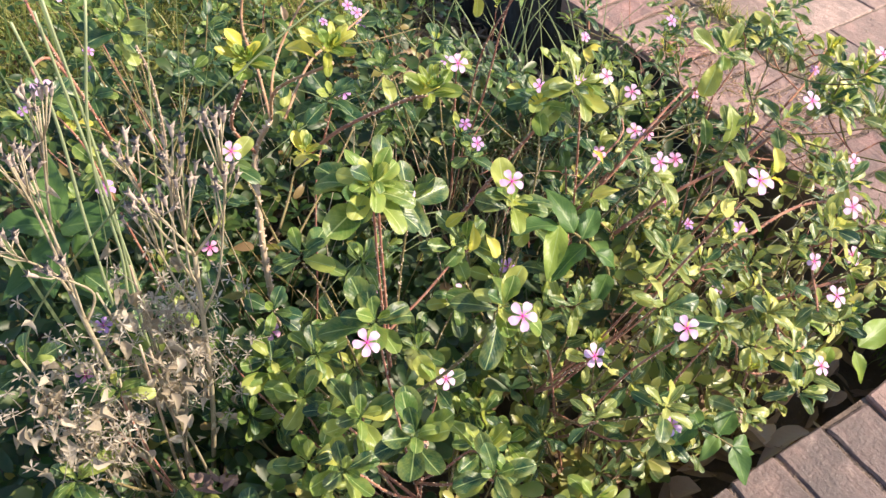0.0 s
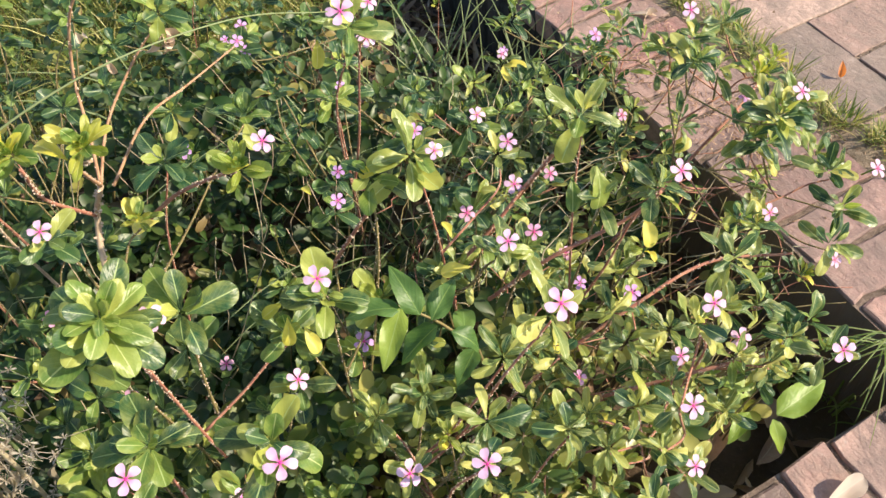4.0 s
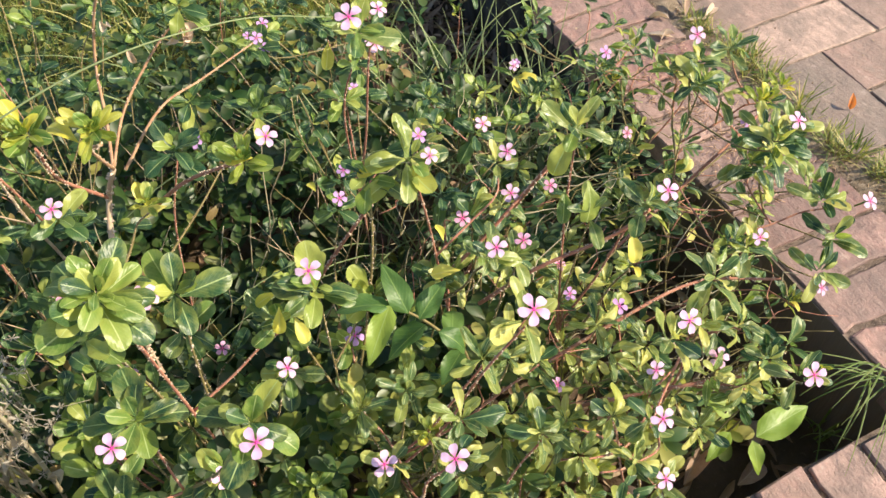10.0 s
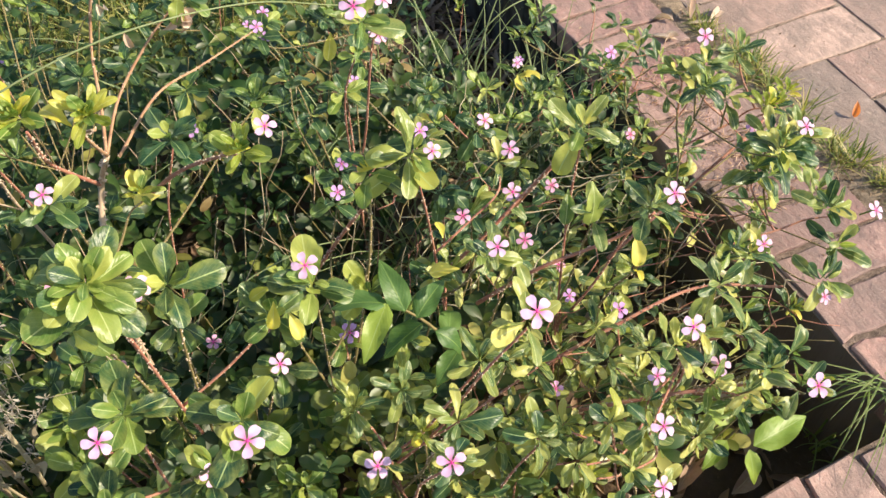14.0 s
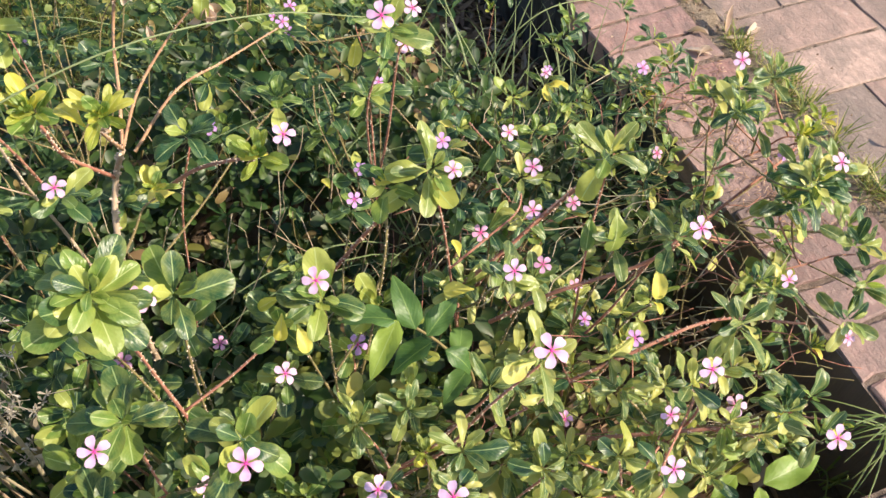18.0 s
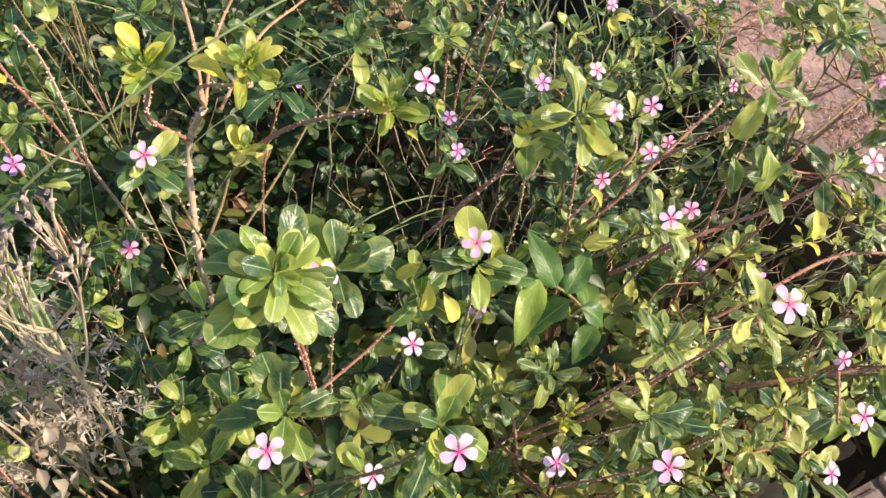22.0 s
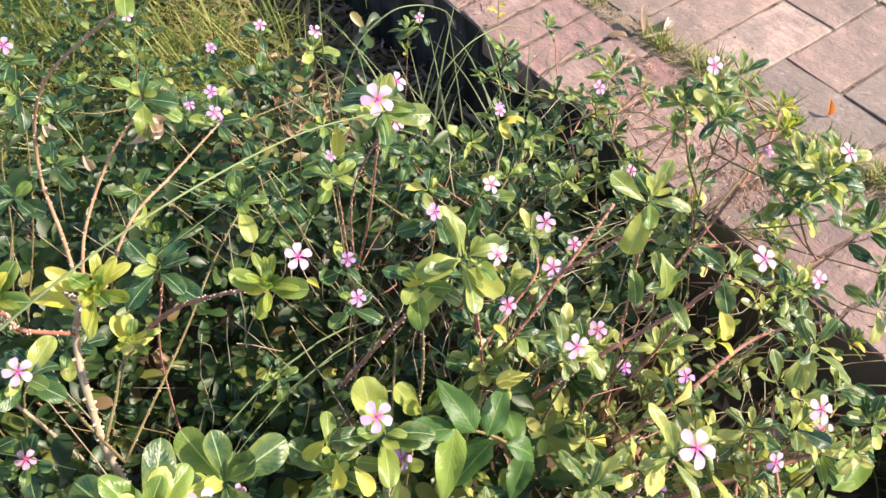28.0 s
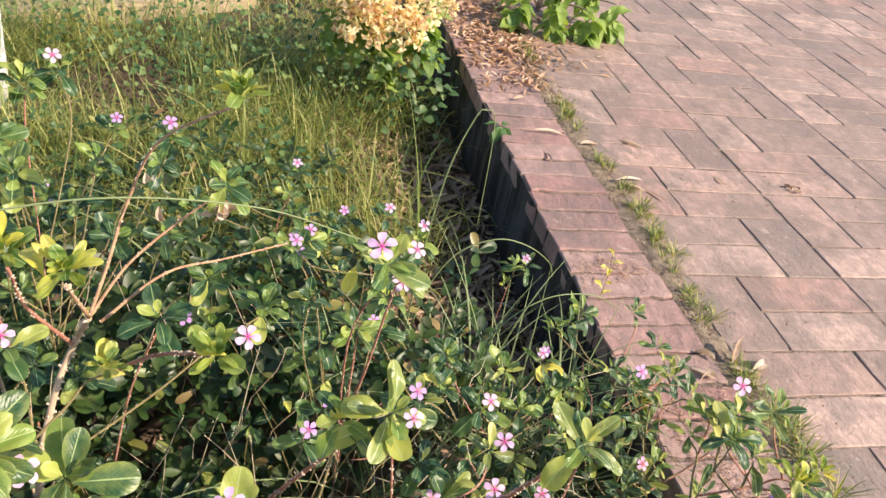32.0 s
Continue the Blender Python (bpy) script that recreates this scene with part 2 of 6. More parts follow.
M_DUSTY = leaf_material("dusty_pale_leaf", ((0.0, (0.038, 0.098, 0.044)), (0.30, (0.090, 0.170, 0.060)), (0.65, (0.28, 0.335, 0.085)), (0.88, (0.47, 0.48, 0.15)), (1.0, (0.58, 0.54, 0.17))), (0.56, 0.60, 0.32), 0.32, 0.32, 0.35)
M_LIME = leaf_material("lime_leaf", ((0.0, (0.21, 0.32, 0.050)), (1.0, (0.31, 0.40, 0.075))), (0.36, 0.46, 0.16), 0.42, 0.32, 0.25)
M_TIP = leaf_material("yellow_green_tip_leaf", ((0.0, (0.15, 0.24, 0.042)), (0.5, (0.30, 0.36, 0.062)), (1.0, (0.50, 0.47, 0.10))), (0.55, 0.58, 0.26), 0.32, 0.36, 0.12)
M_YELLOW = leaf_material("yellowing_leaf", ((0.0, (0.54, 0.50, 0.070)), (0.5, (0.70, 0.61, 0.090)), (1.0, (0.76, 0.68, 0.20))), (0.70, 0.64, 0.25), 0.40, 0.30, 0.15, (0.40, 0.42, 0.08))
# these two greens are darkened to stand in for shade under the canopy
M_UNDER = leaf_material("shade_darkened_lower_leaf", ((0.0, (0.019, 0.047, 0.017)), (0.60, (0.034, 0.076, 0.021)), (0.90, (0.068, 0.122, 0.028)), (0.975, (0.26, 0.25, 0.06)), (1.0, (0.28, 0.17, 0.09))), (0.2, 0.3, 0.1), 0.46, 0.28, joined=True)
M_UNDERGROWTH = leaf_material("shade_darkened_undergrowth_leaf", ((0.0, (0.016, 0.046, 0.016)), (0.58, (0.033, 0.080, 0.021)), (0.88, (0.070, 0.128, 0.028)), (0.97, (0.26, 0.26, 0.06)), (1.0, (0.28, 0.17, 0.09))), (0.2, 0.3, 0.1), 0.40, 0.28, joined=True)
# same low leaves for the front plants, paled in place of sunlight
M_LOWPALE = leaf_material("sunlight_tinted_lower_leaf", ((0.0, (0.048, 0.105, 0.040)), (0.40, (0.155, 0.205, 0.052)), (0.75, (0.34, 0.345, 0.090)), (0.93, (0.50, 0.46, 0.15)), (1.0, (0.36, 0.23, 0.12))), (0.2, 0.3, 0.1), 0.34, 0.34, joined=True)
M_WEED = leaf_material("weed_leaf", ((0.0, (0.045, 0.115, 0.034)), (0.5, (0.075, 0.160, 0.044)), (1.0, (0.15, 0.250, 0.060))), (0.22, 0.33, 0.10), 0.45, 0.32, 0.5)
# darker copy of the weed leaf, its shade mixed into the green
M_SOFT = leaf_material("shade_darkened_weed_leaf", ((0.0, (0.045, 0.105, 0.028)), (1.0, (0.095, 0.175, 0.042))), (0.14, 0.22, 0.07), 0.5, 0.25, 0.5)
M_BIGLEAF = leaf_material("shrub_leaf", ((0.0, (0.13, 0.23, 0.050)), (1.0, (0.29, 0.38, 0.080))), (0.28, 0.36, 0.12), 0.5, 0.35, 0.5)
M_GRASS = leaf_material("grass_blade", ((0.0, (0.056, 0.115, 0.026)), (0.42, (0.165, 0.220, 0.047)), (0.76, (0.36, 0.365, 0.095)), (1.0, (0.56, 0.48, 0.22))), (0.3, 0.3, 0.2), 0.5, 0.30, joined=True)
M_PALESTALK = leaf_material("whitish_grass_stalk", ((0.0, (0.36, 0.42, 0.23)), (1.0, (0.50, 0.52, 0.34))), (0.5, 0.5, 0.4), 0.45, 0.2, joined=True)
M_SEAM = leaf_material("seam_grass_blade", ((0.0, (0.060, 0.115, 0.026)), (0.4, (0.140, 0.200, 0.045)), (0.72, (0.34, 0.34, 0.10)), (1.0, (0.55, 0.45, 0.23))), (0.3, 0.3, 0.2), 0.5, 0.30, joined=True)
M_STALK = leaf_material("pale_grass_stalk", ((0.0, (0.16, 0.22, 0.085)), (0.6, (0.27, 0.32, 0.15)), (1.0, (0.42, 0.40, 0.24))), (0.4, 0.4, 0.3), 0.5, 0.2, joined=True)
M_IVY = leaf_material("creeper_leaf", ((0.0, (0.035, 0.090, 0.030)), (0.7, (0.085, 0.155, 0.048)), (1.0, (0.25, 0.30, 0.10))), (0.2, 0.3, 0.1), 0.5, 0.3, joined=True)
M_DRY = leaf_material("dry_leaf_litter", ((0.0, (0.15, 0.092, 0.062)), (0.40, (0.29, 0.180, 0.120)), (0.80, (0.44, 0.295, 0.20)), (1.0, (0.62, 0.48, 0.36))), (0.3, 0.2, 0.1), 0.75, 0.15, joined=True)
M_PALELITTER = leaf_material("bleached_leaf_litter", ((0.0, (0.27, 0.150, 0.090)), (0.5, (0.46, 0.275, 0.175)), (1.0, (0.66, 0.48, 0.36))), (0.3, 0.2, 0.1), 0.75, 0.15, joined=True)
M_DRYBIG = leaf_material("curled_dry_leaf", ((0.0, (0.42, 0.27, 0.20)), (0.5, (0.56, 0.41, 0.32)), (1.0, (0.64, 0.52, 0.44))), (0.60, 0.48, 0.36), 0.6, 0.15, 0.5)
M_WITHER = leaf_material("withered_leaf", ((0.0, (0.20, 0.16, 0.115)), (0.6, (0.34, 0.28, 0.215)), (1.0, (0.50, 0.43, 0.36))), (0.4, 0.3, 0.2), 0.8, 0.2, joined=True)
M_STARS = leaf_material("bleached_bract", ((0.0, (0.25, 0.205, 0.16)), (0.6, (0.42, 0.355, 0.29)), (1.0, (0.64, 0.565, 0.48))), (0.5, 0.4, 0.3), 0.8, 0.2, joined=True)
M_RUSSET = leaf_material("russet_withered_leaf", ((0.0, (0.16, 0.095, 0.080)), (1.0, (0.30, 0.190, 0.155))), (0.42, 0.30, 0.26), 0.75, 0.15, 0.5)
M_BRACT = leaf_material("cream_dried_bract", ((0.0, (0.30, 0.16, 0.085)), (0.22, (0.56, 0.37, 0.22)), (0.55, (0.76, 0.62, 0.42)), (1.0, (0.83, 0.76, 0.58))), (0.5, 0.4, 0.3), 0.8, 0.42, joined=True)
M_ORANGE = leaf_material("orange_dry_petal", ((0.0, (0.62, 0.18, 0.05)), (1.0, (0.66, 0.24, 0.08))), (0.6, 0.3, 0.1), 0.6, 0.3, 0.2)


def bark_material(name, low, high, scar):
    m, t = nodes_of(name)
    a = noise_of(t, 45, 5, 0.65, "World")
    b = noise_of(t, 160, 3, 0.6, "World")
    c = mixed(t, ramp(t, a, (0.3, 0.0), (0.7, 1.0)), low, high)
    c = mixed(t, ramp(t, b, (0.62, 0.0), (0.70, 0.7)), c, scar)
    finish(t, surface(t, c, 0.65, bumped(t, a, 0.5, 0.002), 0.35).outputs[0])
    return m


M_STEM = bark_material("red_brown_stem", (0.30, 0.105, 0.078), (0.48, 0.24, 0.165), (0.62, 0.49, 0.38))
M_TRUNK = bark_material("grey_brown_bark", (0.40, 0.275, 0.19), (0.60, 0.46, 0.34), (0.50, 0.42, 0.33))
M_TWIG = bark_material("green_brown_twig", (0.17, 0.125, 0.055), (0.27, 0.22, 0.095), (0.4, 0.3, 0.2))
M_TANSTEM = bark_material("orange_tan_stem", (0.33, 0.165, 0.095), (0.54, 0.33, 0.20), (0.66, 0.53, 0.40))
M_SCAR = bark_material("pale_leaf_scar", (0.50, 0.36, 0.27), (0.66, 0.52, 0.42), (0.7, 0.6, 0.5))
M_DRYSTEM = bark_material("dry_weed_stem", (0.34, 0.275, 0.18), (0.52, 0.44, 0.31), (0.60, 0.50, 0.42))


def petal_material(name, edge, base, streak):
    m, t = nodes_of(name)
    uv = t.nodes.new("ShaderNodeUVMap")
    sep = t.nodes.new("ShaderNodeSeparateXYZ")
    t.links.new(uv.outputs[0], sep.inputs[0])
    rnd = t.nodes.new("ShaderNodeObjectInfo").outputs["Random"]
    rim = mixed(t, rnd, edge, tuple(min(1.0, v * 1.07) for v in edge))
    n1 = noise_of(t, 300, 3, 0.6, "Object", (1.0, 0.15, 1.0))
    c = mixed(t, ramp(t, sep.outputs[1], (0.06, 1.0), (0.50, 0.0)), rim, base)
    off = t.nodes.new("ShaderNodeMath")
    off.operation = "SUBTRACT"
    off.inputs[1].default_value = 0.5
    t.links.new(sep.outputs[0], off.inputs[0])
    ab = t.nodes.new("ShaderNodeMath")
    ab.operation = "ABSOLUTE"
    t.links.new(off.outputs[0], ab.inputs[0])
    mid = mixed(t, 1.0, ramp(t, ab.outputs[0], (0.02, 0.35), (0.10, 0.0)), ramp(t, sep.outputs[1], (0.2, 1.0), (0.6, 0.0)), "MULTIPLY")
    c = mixed(t, mid, c, streak)
    p = surface(t, c, 0.55, bumped(t, n1, 0.3, 0.0006), 0.25)
    tr = node(t, "ShaderNodeBsdfTranslucent")
    t.links.new(c, tr.inputs["Color"])
    mx = node(t, "ShaderNodeMixShader", Fac=0.30)
    t.links.new(p.outputs[0], mx.inputs[1])
    t.links.new(tr.outputs[0], mx.inputs[2])
    finish(t, mx.outputs[0])
    return m


M_PETALS = [petal_material("pale_pink_petal", (0.82, 0.54, 0.80), (0.80, 0.16, 0.48), (0.82, 0.46, 0.70)),
            petal_material("rose_pink_petal", (0.82, 0.44, 0.66), (0.76, 0.10, 0.36), (0.76, 0.20, 0.46)),
            petal_material("lilac_petal", (0.62, 0.36, 0.74), (0.58, 0.14, 0.50), (0.6, 0.14, 0.5))]


def plain_material(name, low, high, scale, rough):
    m, t = nodes_of(name)
    a = noise_of(t, scale, 5, 0.6, "World")
    finish(t, surface(t, mixed(t, a, low, high), rough, bumped(t, a, 0.3, 0.003), 0.4).outputs[0])
    return m


M_EYE = plain_material("magenta_flower_eye", (0.62, 0.02, 0.22), (0.78, 0.05, 0.32), 300, 0.5)


def marble_material():
    m, t = nodes_of("stained_white_slab")
    a = noise_of(t, 14, 6, 0.7, "World")
    b = noise_of(t, 60, 4, 0.6, "World")
    c = mixed(t, ramp(t, a, (0.40, 0.0), (0.58, 0.85)), (0.80, 0.79, 0.75), (0.33, 0.33, 0.33))
    c = mixed(t, ramp(t, b, (0.62, 0.0), (0.75, 0.6)), c, (0.22, 0.21, 0.20))
    finish(t, surface(t, c, 0.5, bumped(t, b, 0.2, 0.002), 0.4).outputs[0])
    return m


M_SLAB = marble_material()

# ---- helpers for building ----
KTOP = 0.245
Z = Vector((0, 0, 1))


def mesh_of(name, bm, material, smooth=False):
    me = bpy.data.meshes.new(name)
    bm.to_mesh(me)
    bm.free()
    for m in (material if isinstance(material, (list, tuple)) else [material]):
        me.materials.append(m)
    if smooth:
        for f in me.polygons:
            f.use_smooth = True
    return me


def place(name, me, parent, m, label=""):
    """One mesh object at the world pose m, under a thing or a part."""
    ob = new(name, me)
    if parent:
        ob.parent = parent
        w = parent.matrix_basis if not parent.parent else parent.parent.matrix_basis @ parent.matrix_basis
        ob.matrix_parent_inverse = Matrix.Identity(4)
        ob.matrix_basis = w.inverted() @ m
    else:
        ob.matrix_basis = m
    if label:
        tagged(ob, label)
    return ob


def part(name, bm, material, parent, label="", smooth=False):
    return place(name, mesh_of(name, bm, material, smooth), parent, Matrix.Identity(4), label)


def thing(name, base, label, category, group="", kind=""):
    ob = new(name)
    ob.empty_display_size = 0.05
    ob.matrix_basis = Matrix.Translation(base)
    return tagged(ob, label, category, group, kind)


def box(bm, x0, x1, y0, y1, z0, z1):
    m = Matrix.Translation(((x0 + x1) / 2, (y0 + y1) / 2, (z0 + z1) / 2)) @ Matrix.Diagonal((x1 - x0, y1 - y0, z1 - z0, 1))
    return bmesh.ops.create_cube(bm, size=1.0, matrix=m)["verts"]


def tube(bm, pts, r0, r1, sides=6, slot=0):
    """A tapered round stem along smooth points."""
    rings = []
    n = len(pts)
    for i, p in enumerate(pts):
        d = (pts[min(i + 1, n - 1)] - pts[max(i - 1, 0)]).normalized()
        u = d.cross(Vector((0.31, 0.83, 0.46))).normalized()
        v = d.cross(u)
        r = r0 + (r1 - r0) * i / (n - 1)
        rings.append([bm.verts.new(p + (u * math.cos(k * math.tau / sides) + v * math.sin(k * math.tau / sides)) * r) for k in range(sides)])
    for a, b in zip(rings, rings[1:]):
        for k in range(sides):
            f = bm.faces.new((a[k], a[(k + 1) % sides], b[(k + 1) % sides], b[k]))
            f.material_index, f.smooth = slot, True
    for ring in (rings[0][::-1], rings[-1]):
        f = bm.faces.new(ring)
        f.material_index = slot


def smooth_line(pts, steps=5):
    """Catmull-Rom through a few points."""
    pts = [Vector(p) for p in pts]
    ext = [pts[0] * 2 - pts[1], *pts, pts[-1] * 2 - pts[-2]]
    out = []
    for a, b, c, d in zip(ext, ext[1:], ext[2:], ext[3:]):
        for k in range(steps):
            s = k / steps
            out.append(0.5 * ((2 * b) + (c - a) * s + (2 * a - 5 * b + 4 * c - d) * s * s + (3 * b - a - 3 * c + d) * s ** 3))
    out.append(pts[-1])
    return out


def scars(bm, pts, r, rng, slot=1):
    """Pale knobs where old leaves have dropped."""
    for a, b in zip(pts, pts[1:]):
        if (b - a).length < 1e-4:
            continue
        for k in range(max(1, int((b - a).length / 0.0042))):
            p = a.lerp(b, rng.random())
            d = (b - a).normalized()
            u = d.cross(Vector((rng.uniform(-1, 1), rng.uniform(-1, 1), rng.uniform(-1, 1)))).normalized()
            got = bmesh.ops.create_cone(bm, segments=4, radius1=r * 0.62, radius2=r * 0.30, depth=r * 1.0, matrix=Matrix.Translation(p + u * r * 1.15) @ u.to_track_quat("Z", "Y").to_matrix().to_4x4())
            for v in got["verts"]:
                for f in v.link_faces:
                    f.material_index = slot


def blade_shape(bm, length, width, profile, fold, droop, curl, rows, cols, wave=0.0, m=None):
    """One leaf from the origin along +y, its face up: folded along the midrib, drooping to the tip."""
    uv = bm.loops.layers.uv.verify()
    grid = []
    x_of = lambda j: (j / cols - 0.5) * 2
    along = [math.sin(math.pi / 2 * i / rows) for i in range(rows + 1)]
    for s in along:
        w = width * profile(s) / 2
        ang = droop * s
        y = length * (math.sin(ang) / ang if abs(ang) > 1e-3 else 1) * s
        z = -length * ((1 - math.cos(ang)) / ang if abs(ang) > 1e-3 else 0) * s
        row = []
        for j in range(cols + 1):
            x = x_of(j)
            p = Vector((x * w, y, z + fold * abs(x) * w + curl * (x * x) * w + wave * math.sin(9 * s + 2.5 * x) * w * abs(x)))
            row.append(bm.verts.new(m @ p if m else p))
        grid.append(row)
    for i in range(rows):
        for j in range(cols):
            f = bm.faces.new((grid[i][j], grid[i][j + 1], grid[i + 1][j + 1], grid[i + 1][j]))
            f.smooth = True
            for loop, (a, b) in zip(f.loops, ((j, i), (j + 1, i), (j + 1, i + 1), (j, i + 1))):
                loop[uv].uv = (a / cols, along[b])


def obovate(s):
    """Widest past the middle, narrowing to the stalk, with a round tip."""
    if s < 0.66:
        return max(0.08, math.sin(math.pi / 2 * s / 0.66) ** 1.2)
    return max(0.0, 1 - ((s - 0.66) / 0.34) ** 2.4) ** 0.5


def lance(s):
    return max(0.05 if s < 0.1 else 0.0, math.sin(math.pi * s ** 0.8) ** 0.9 if 0 < s < 0.999 else 0.0)


def ovate(s):
    return max(0.05 if s < 0.08 else 0.0, (math.sin(math.pi * s ** 0.66)) ** 0.8 * (1 if s < 0.75 else 1 - 0.3 * (s - 0.75)) if 0 < s < 0.999 else 0.0)


def leaf_mesh(name, material, profile, width, fold, droop, curl, wave=0.0, rows=11, cols=6):
    bm = bmesh.new()
    blade_shape(bm, 1.0, width, profile, fold, droop, curl, rows, cols, wave)
    return mesh_of(name, bm, material)


def leaf_set(material, profile, width, spread):
    return [leaf_mesh("leaf", material, profile, width * a, b, c, d, e) for a, b, c, d, e in spread]


SHAPES = ((1.0, 0.28, 0.50, 0.05, 0.24), (0.92, 0.45, 0.80, -0.18, 0.30), (1.10, 0.14, 0.35, 0.22, 0.22), (0.97, 0.34, 1.25, -0.10, 0.34), (1.05, 0.20, -0.40, 0.18, 0.26), (0.90, 0.58, 0.50, -0.25, 0.32))
L_GREEN = leaf_set(M_LEAF, obovate, 0.48, SHAPES)
L_DARK = leaf_set(M_DARK, obovate, 0.50, SHAPES)
L_YOUNG = leaf_set(M_YOUNG, obovate, 0.47, SHAPES)
L_YELLOW = leaf_set(M_YELLOW, obovate, 0.47, ((1.0, 0.35, 0.55, 0.15, 0.22), (0.9, 0.50, 0.95, 0.2, 0.24), (1.05, 0.42, 0.4, 0.1, 0.25)))
L_SLIM = leaf_set(M_LEAF, obovate, 0.34, SHAPES)
L_SLIMDARK = leaf_set(M_DARK, obovate, 0.33, SHAPES)
L_DUSTY = leaf_set(M_DUSTY, obovate, 0.40, SHAPES)
L_DUSTYSLIM = leaf_set(M_DUSTY, obovate, 0.31, SHAPES)
L_TIP = leaf_set(M_TIP, obovate, 0.27, SHAPES)
L_LIME = leaf_set(M_LIME, ovate, 0.50, ((1.0, 0.15, 0.5, 0.1, 0.25), (0.5, 0.3, 0.7, 0.1, 0.2), (0.8, 0.2, 0.4, 0.1, 0.25)))
L_NARROW = leaf_set(M_YOUNG, lance, 0.26, SHAPES)
L_WEED = leaf_set(M_WEED, ovate, 0.50, SHAPES[:4])
L_SOFT = leaf_set(M_SOFT, ovate, 0.50, SHAPES[:4])
L_BIG = leaf_set(M_BIGLEAF, ovate, 0.52, SHAPES[:4])
L_CURL = leaf_set(M_DRYBIG, lance, 0.28, ((1.0, 0.5, 1.6, 0.6, 0.2), (0.8, 0.8, -1.2, 0.5, 0.3), (1.3, 0.6, 2.2, 0.8, 0.2), (1.1, 0.3, 0.8, 0.9, 0.25)))



def crescent_meshes():
    """Thin dry leaves bent sideways like a sickle, lying nearly flat."""
    out = []
    for bend, droop, wide in ((0.45, 0.25, 0.15), (-0.60, -0.30, 0.12), (0.25, 0.45, 0.19), (-0.35, 0.2, 0.14)):
        bm = bmesh.new()
        blade_shape(bm, 1.0, wide, lance, 0.5, droop, 0.4, 10, 2, 0.1)
        for v in bm.verts:
            v.co.x += bend * v.co.y ** 2
        out.append(mesh_of("leaf", bm, M_DRYBIG))
    return out


L_CRESCENT = crescent_meshes()
M_PINKDRY = leaf_material("bleached_petal_leaf", ((0.0, (0.52, 0.40, 0.33)), (1.0, (0.66, 0.55, 0.48))), (0.70, 0.60, 0.53), 0.6, 0.2, 0.5)
L_FLAT = leaf_set(M_PINKDRY, obovate, 0.40, ((1.0, 0.10, -0.25, 0.75, 0.22),))


def aim(p, along, face, size, roll=0.0):
    """A pose at p with +y along a way and +z as near to face as it goes."""
    y = along.normalized()
    x = y.cross(face)
    x = x.normalized() if x.length > 1e-4 else Vector((1, 0, 0))
    z = x.cross(y)
    m = Matrix((x, y, z)).transposed().to_4x4()
    m = Matrix.Translation(p) @ m @ Matrix.Rotation(roll, 4, "Y")
    return m @ Matrix.Diagonal((size, size, size, 1))


def rosette(plant, tip, axis, size, count, tint, rng):
    """A shoot tip: opposite pairs of leaves, the inner small and upright, the outer wide and spread."""
    axis = axis.normalized()
    size, count = size * (0.86 if tint == 2 else 0.93), int(count * (1.8 if tint == 2 else 1.15))
    u = axis.cross(Vector((0.2, 0.9, 0.1))).normalized()
    v = axis.cross(u)
    start = rng.uniform(0, math.tau)
    for k in range(count):
        f = (k + 0.5) / count
        a = start + (k // 2) * 1.62 + (k % 2) * math.pi + rng.uniform(-0.3, 0.3)
        up = radians((90 - 50 * f ** 0.9 if tint == 2 else 74 - 64 * f ** 0.6) + rng.uniform(-13, 13))
        out = (u * math.cos(a) + v * math.sin(a)) * math.cos(up) + axis * math.sin(up)
        face = axis * math.cos(up) - (u * math.cos(a) + v * math.sin(a)) * math.sin(up)
        length = size * (0.30 + 0.74 * f ** 0.6) * (0.82 if tint == 2 else 1.0) * rng.uniform(0.84, 1.12)
        p = tip - axis * (size * 0.42 * f) + out * 0.003
        r = rng.random()
        if tint == 2:
            kinds = L_YELLOW if r < 0.10 and f > 0.5 else L_TIP if r < 0.75 else L_YOUNG
        elif tint == 1:
            kinds = L_YOUNG if r < 0.72 - 0.34 * f else L_GREEN if r < 0.86 else L_DARK
        elif tint == 3:
            kinds = L_NARROW if r < 0.40 else L_YOUNG if r < 0.72 else L_GREEN
        else:
            kinds = L_YOUNG if f < 0.25 and r < 0.8 else L_YELLOW if r > 0.992 and f > 0.5 else (L_DARK if tip.y > 0.42 and tip.x < -0.35 else L_GREEN) if r > 0.14 else L_YOUNG
        # paler leaves swapped in along the front to imitate sunlight on them
        if kinds is L_GREEN and tip.y < 0.25 and tip.x > -0.86 and r > 0.62:
            kinds = L_YOUNG
        near = tip.y < 0.30 and tip.x > -0.80
        if near:
            length *= 0.88
            if kinds is L_GREEN and r < 0.45:
                kinds = L_SLIM if r < 0.32 else L_SLIMDARK
        if tip.x > -0.32 and kinds in (L_GREEN, L_DARK, L_YOUNG):
            kinds = L_NARROW if kinds is L_YOUNG and r < 0.3 else L_SLIM if r < 0.62 else L_SLIMDARK
        if tip.x > -0.62 and tip.y < 0.62 or near:
            q = rng.random()
            kinds = (L_DUSTY if q < 0.5 else L_DUSTYSLIM) if kinds is L_YOUNG or (kinds in (L_GREEN, L_SLIM, L_NARROW) and q < 0.62) else kinds
        place("leaf", rng.choice(kinds), plant, aim(p, out, face, length, rng.uniform(-0.8, 0.8) if near else rng.uniform(-0.45, 0.45)))


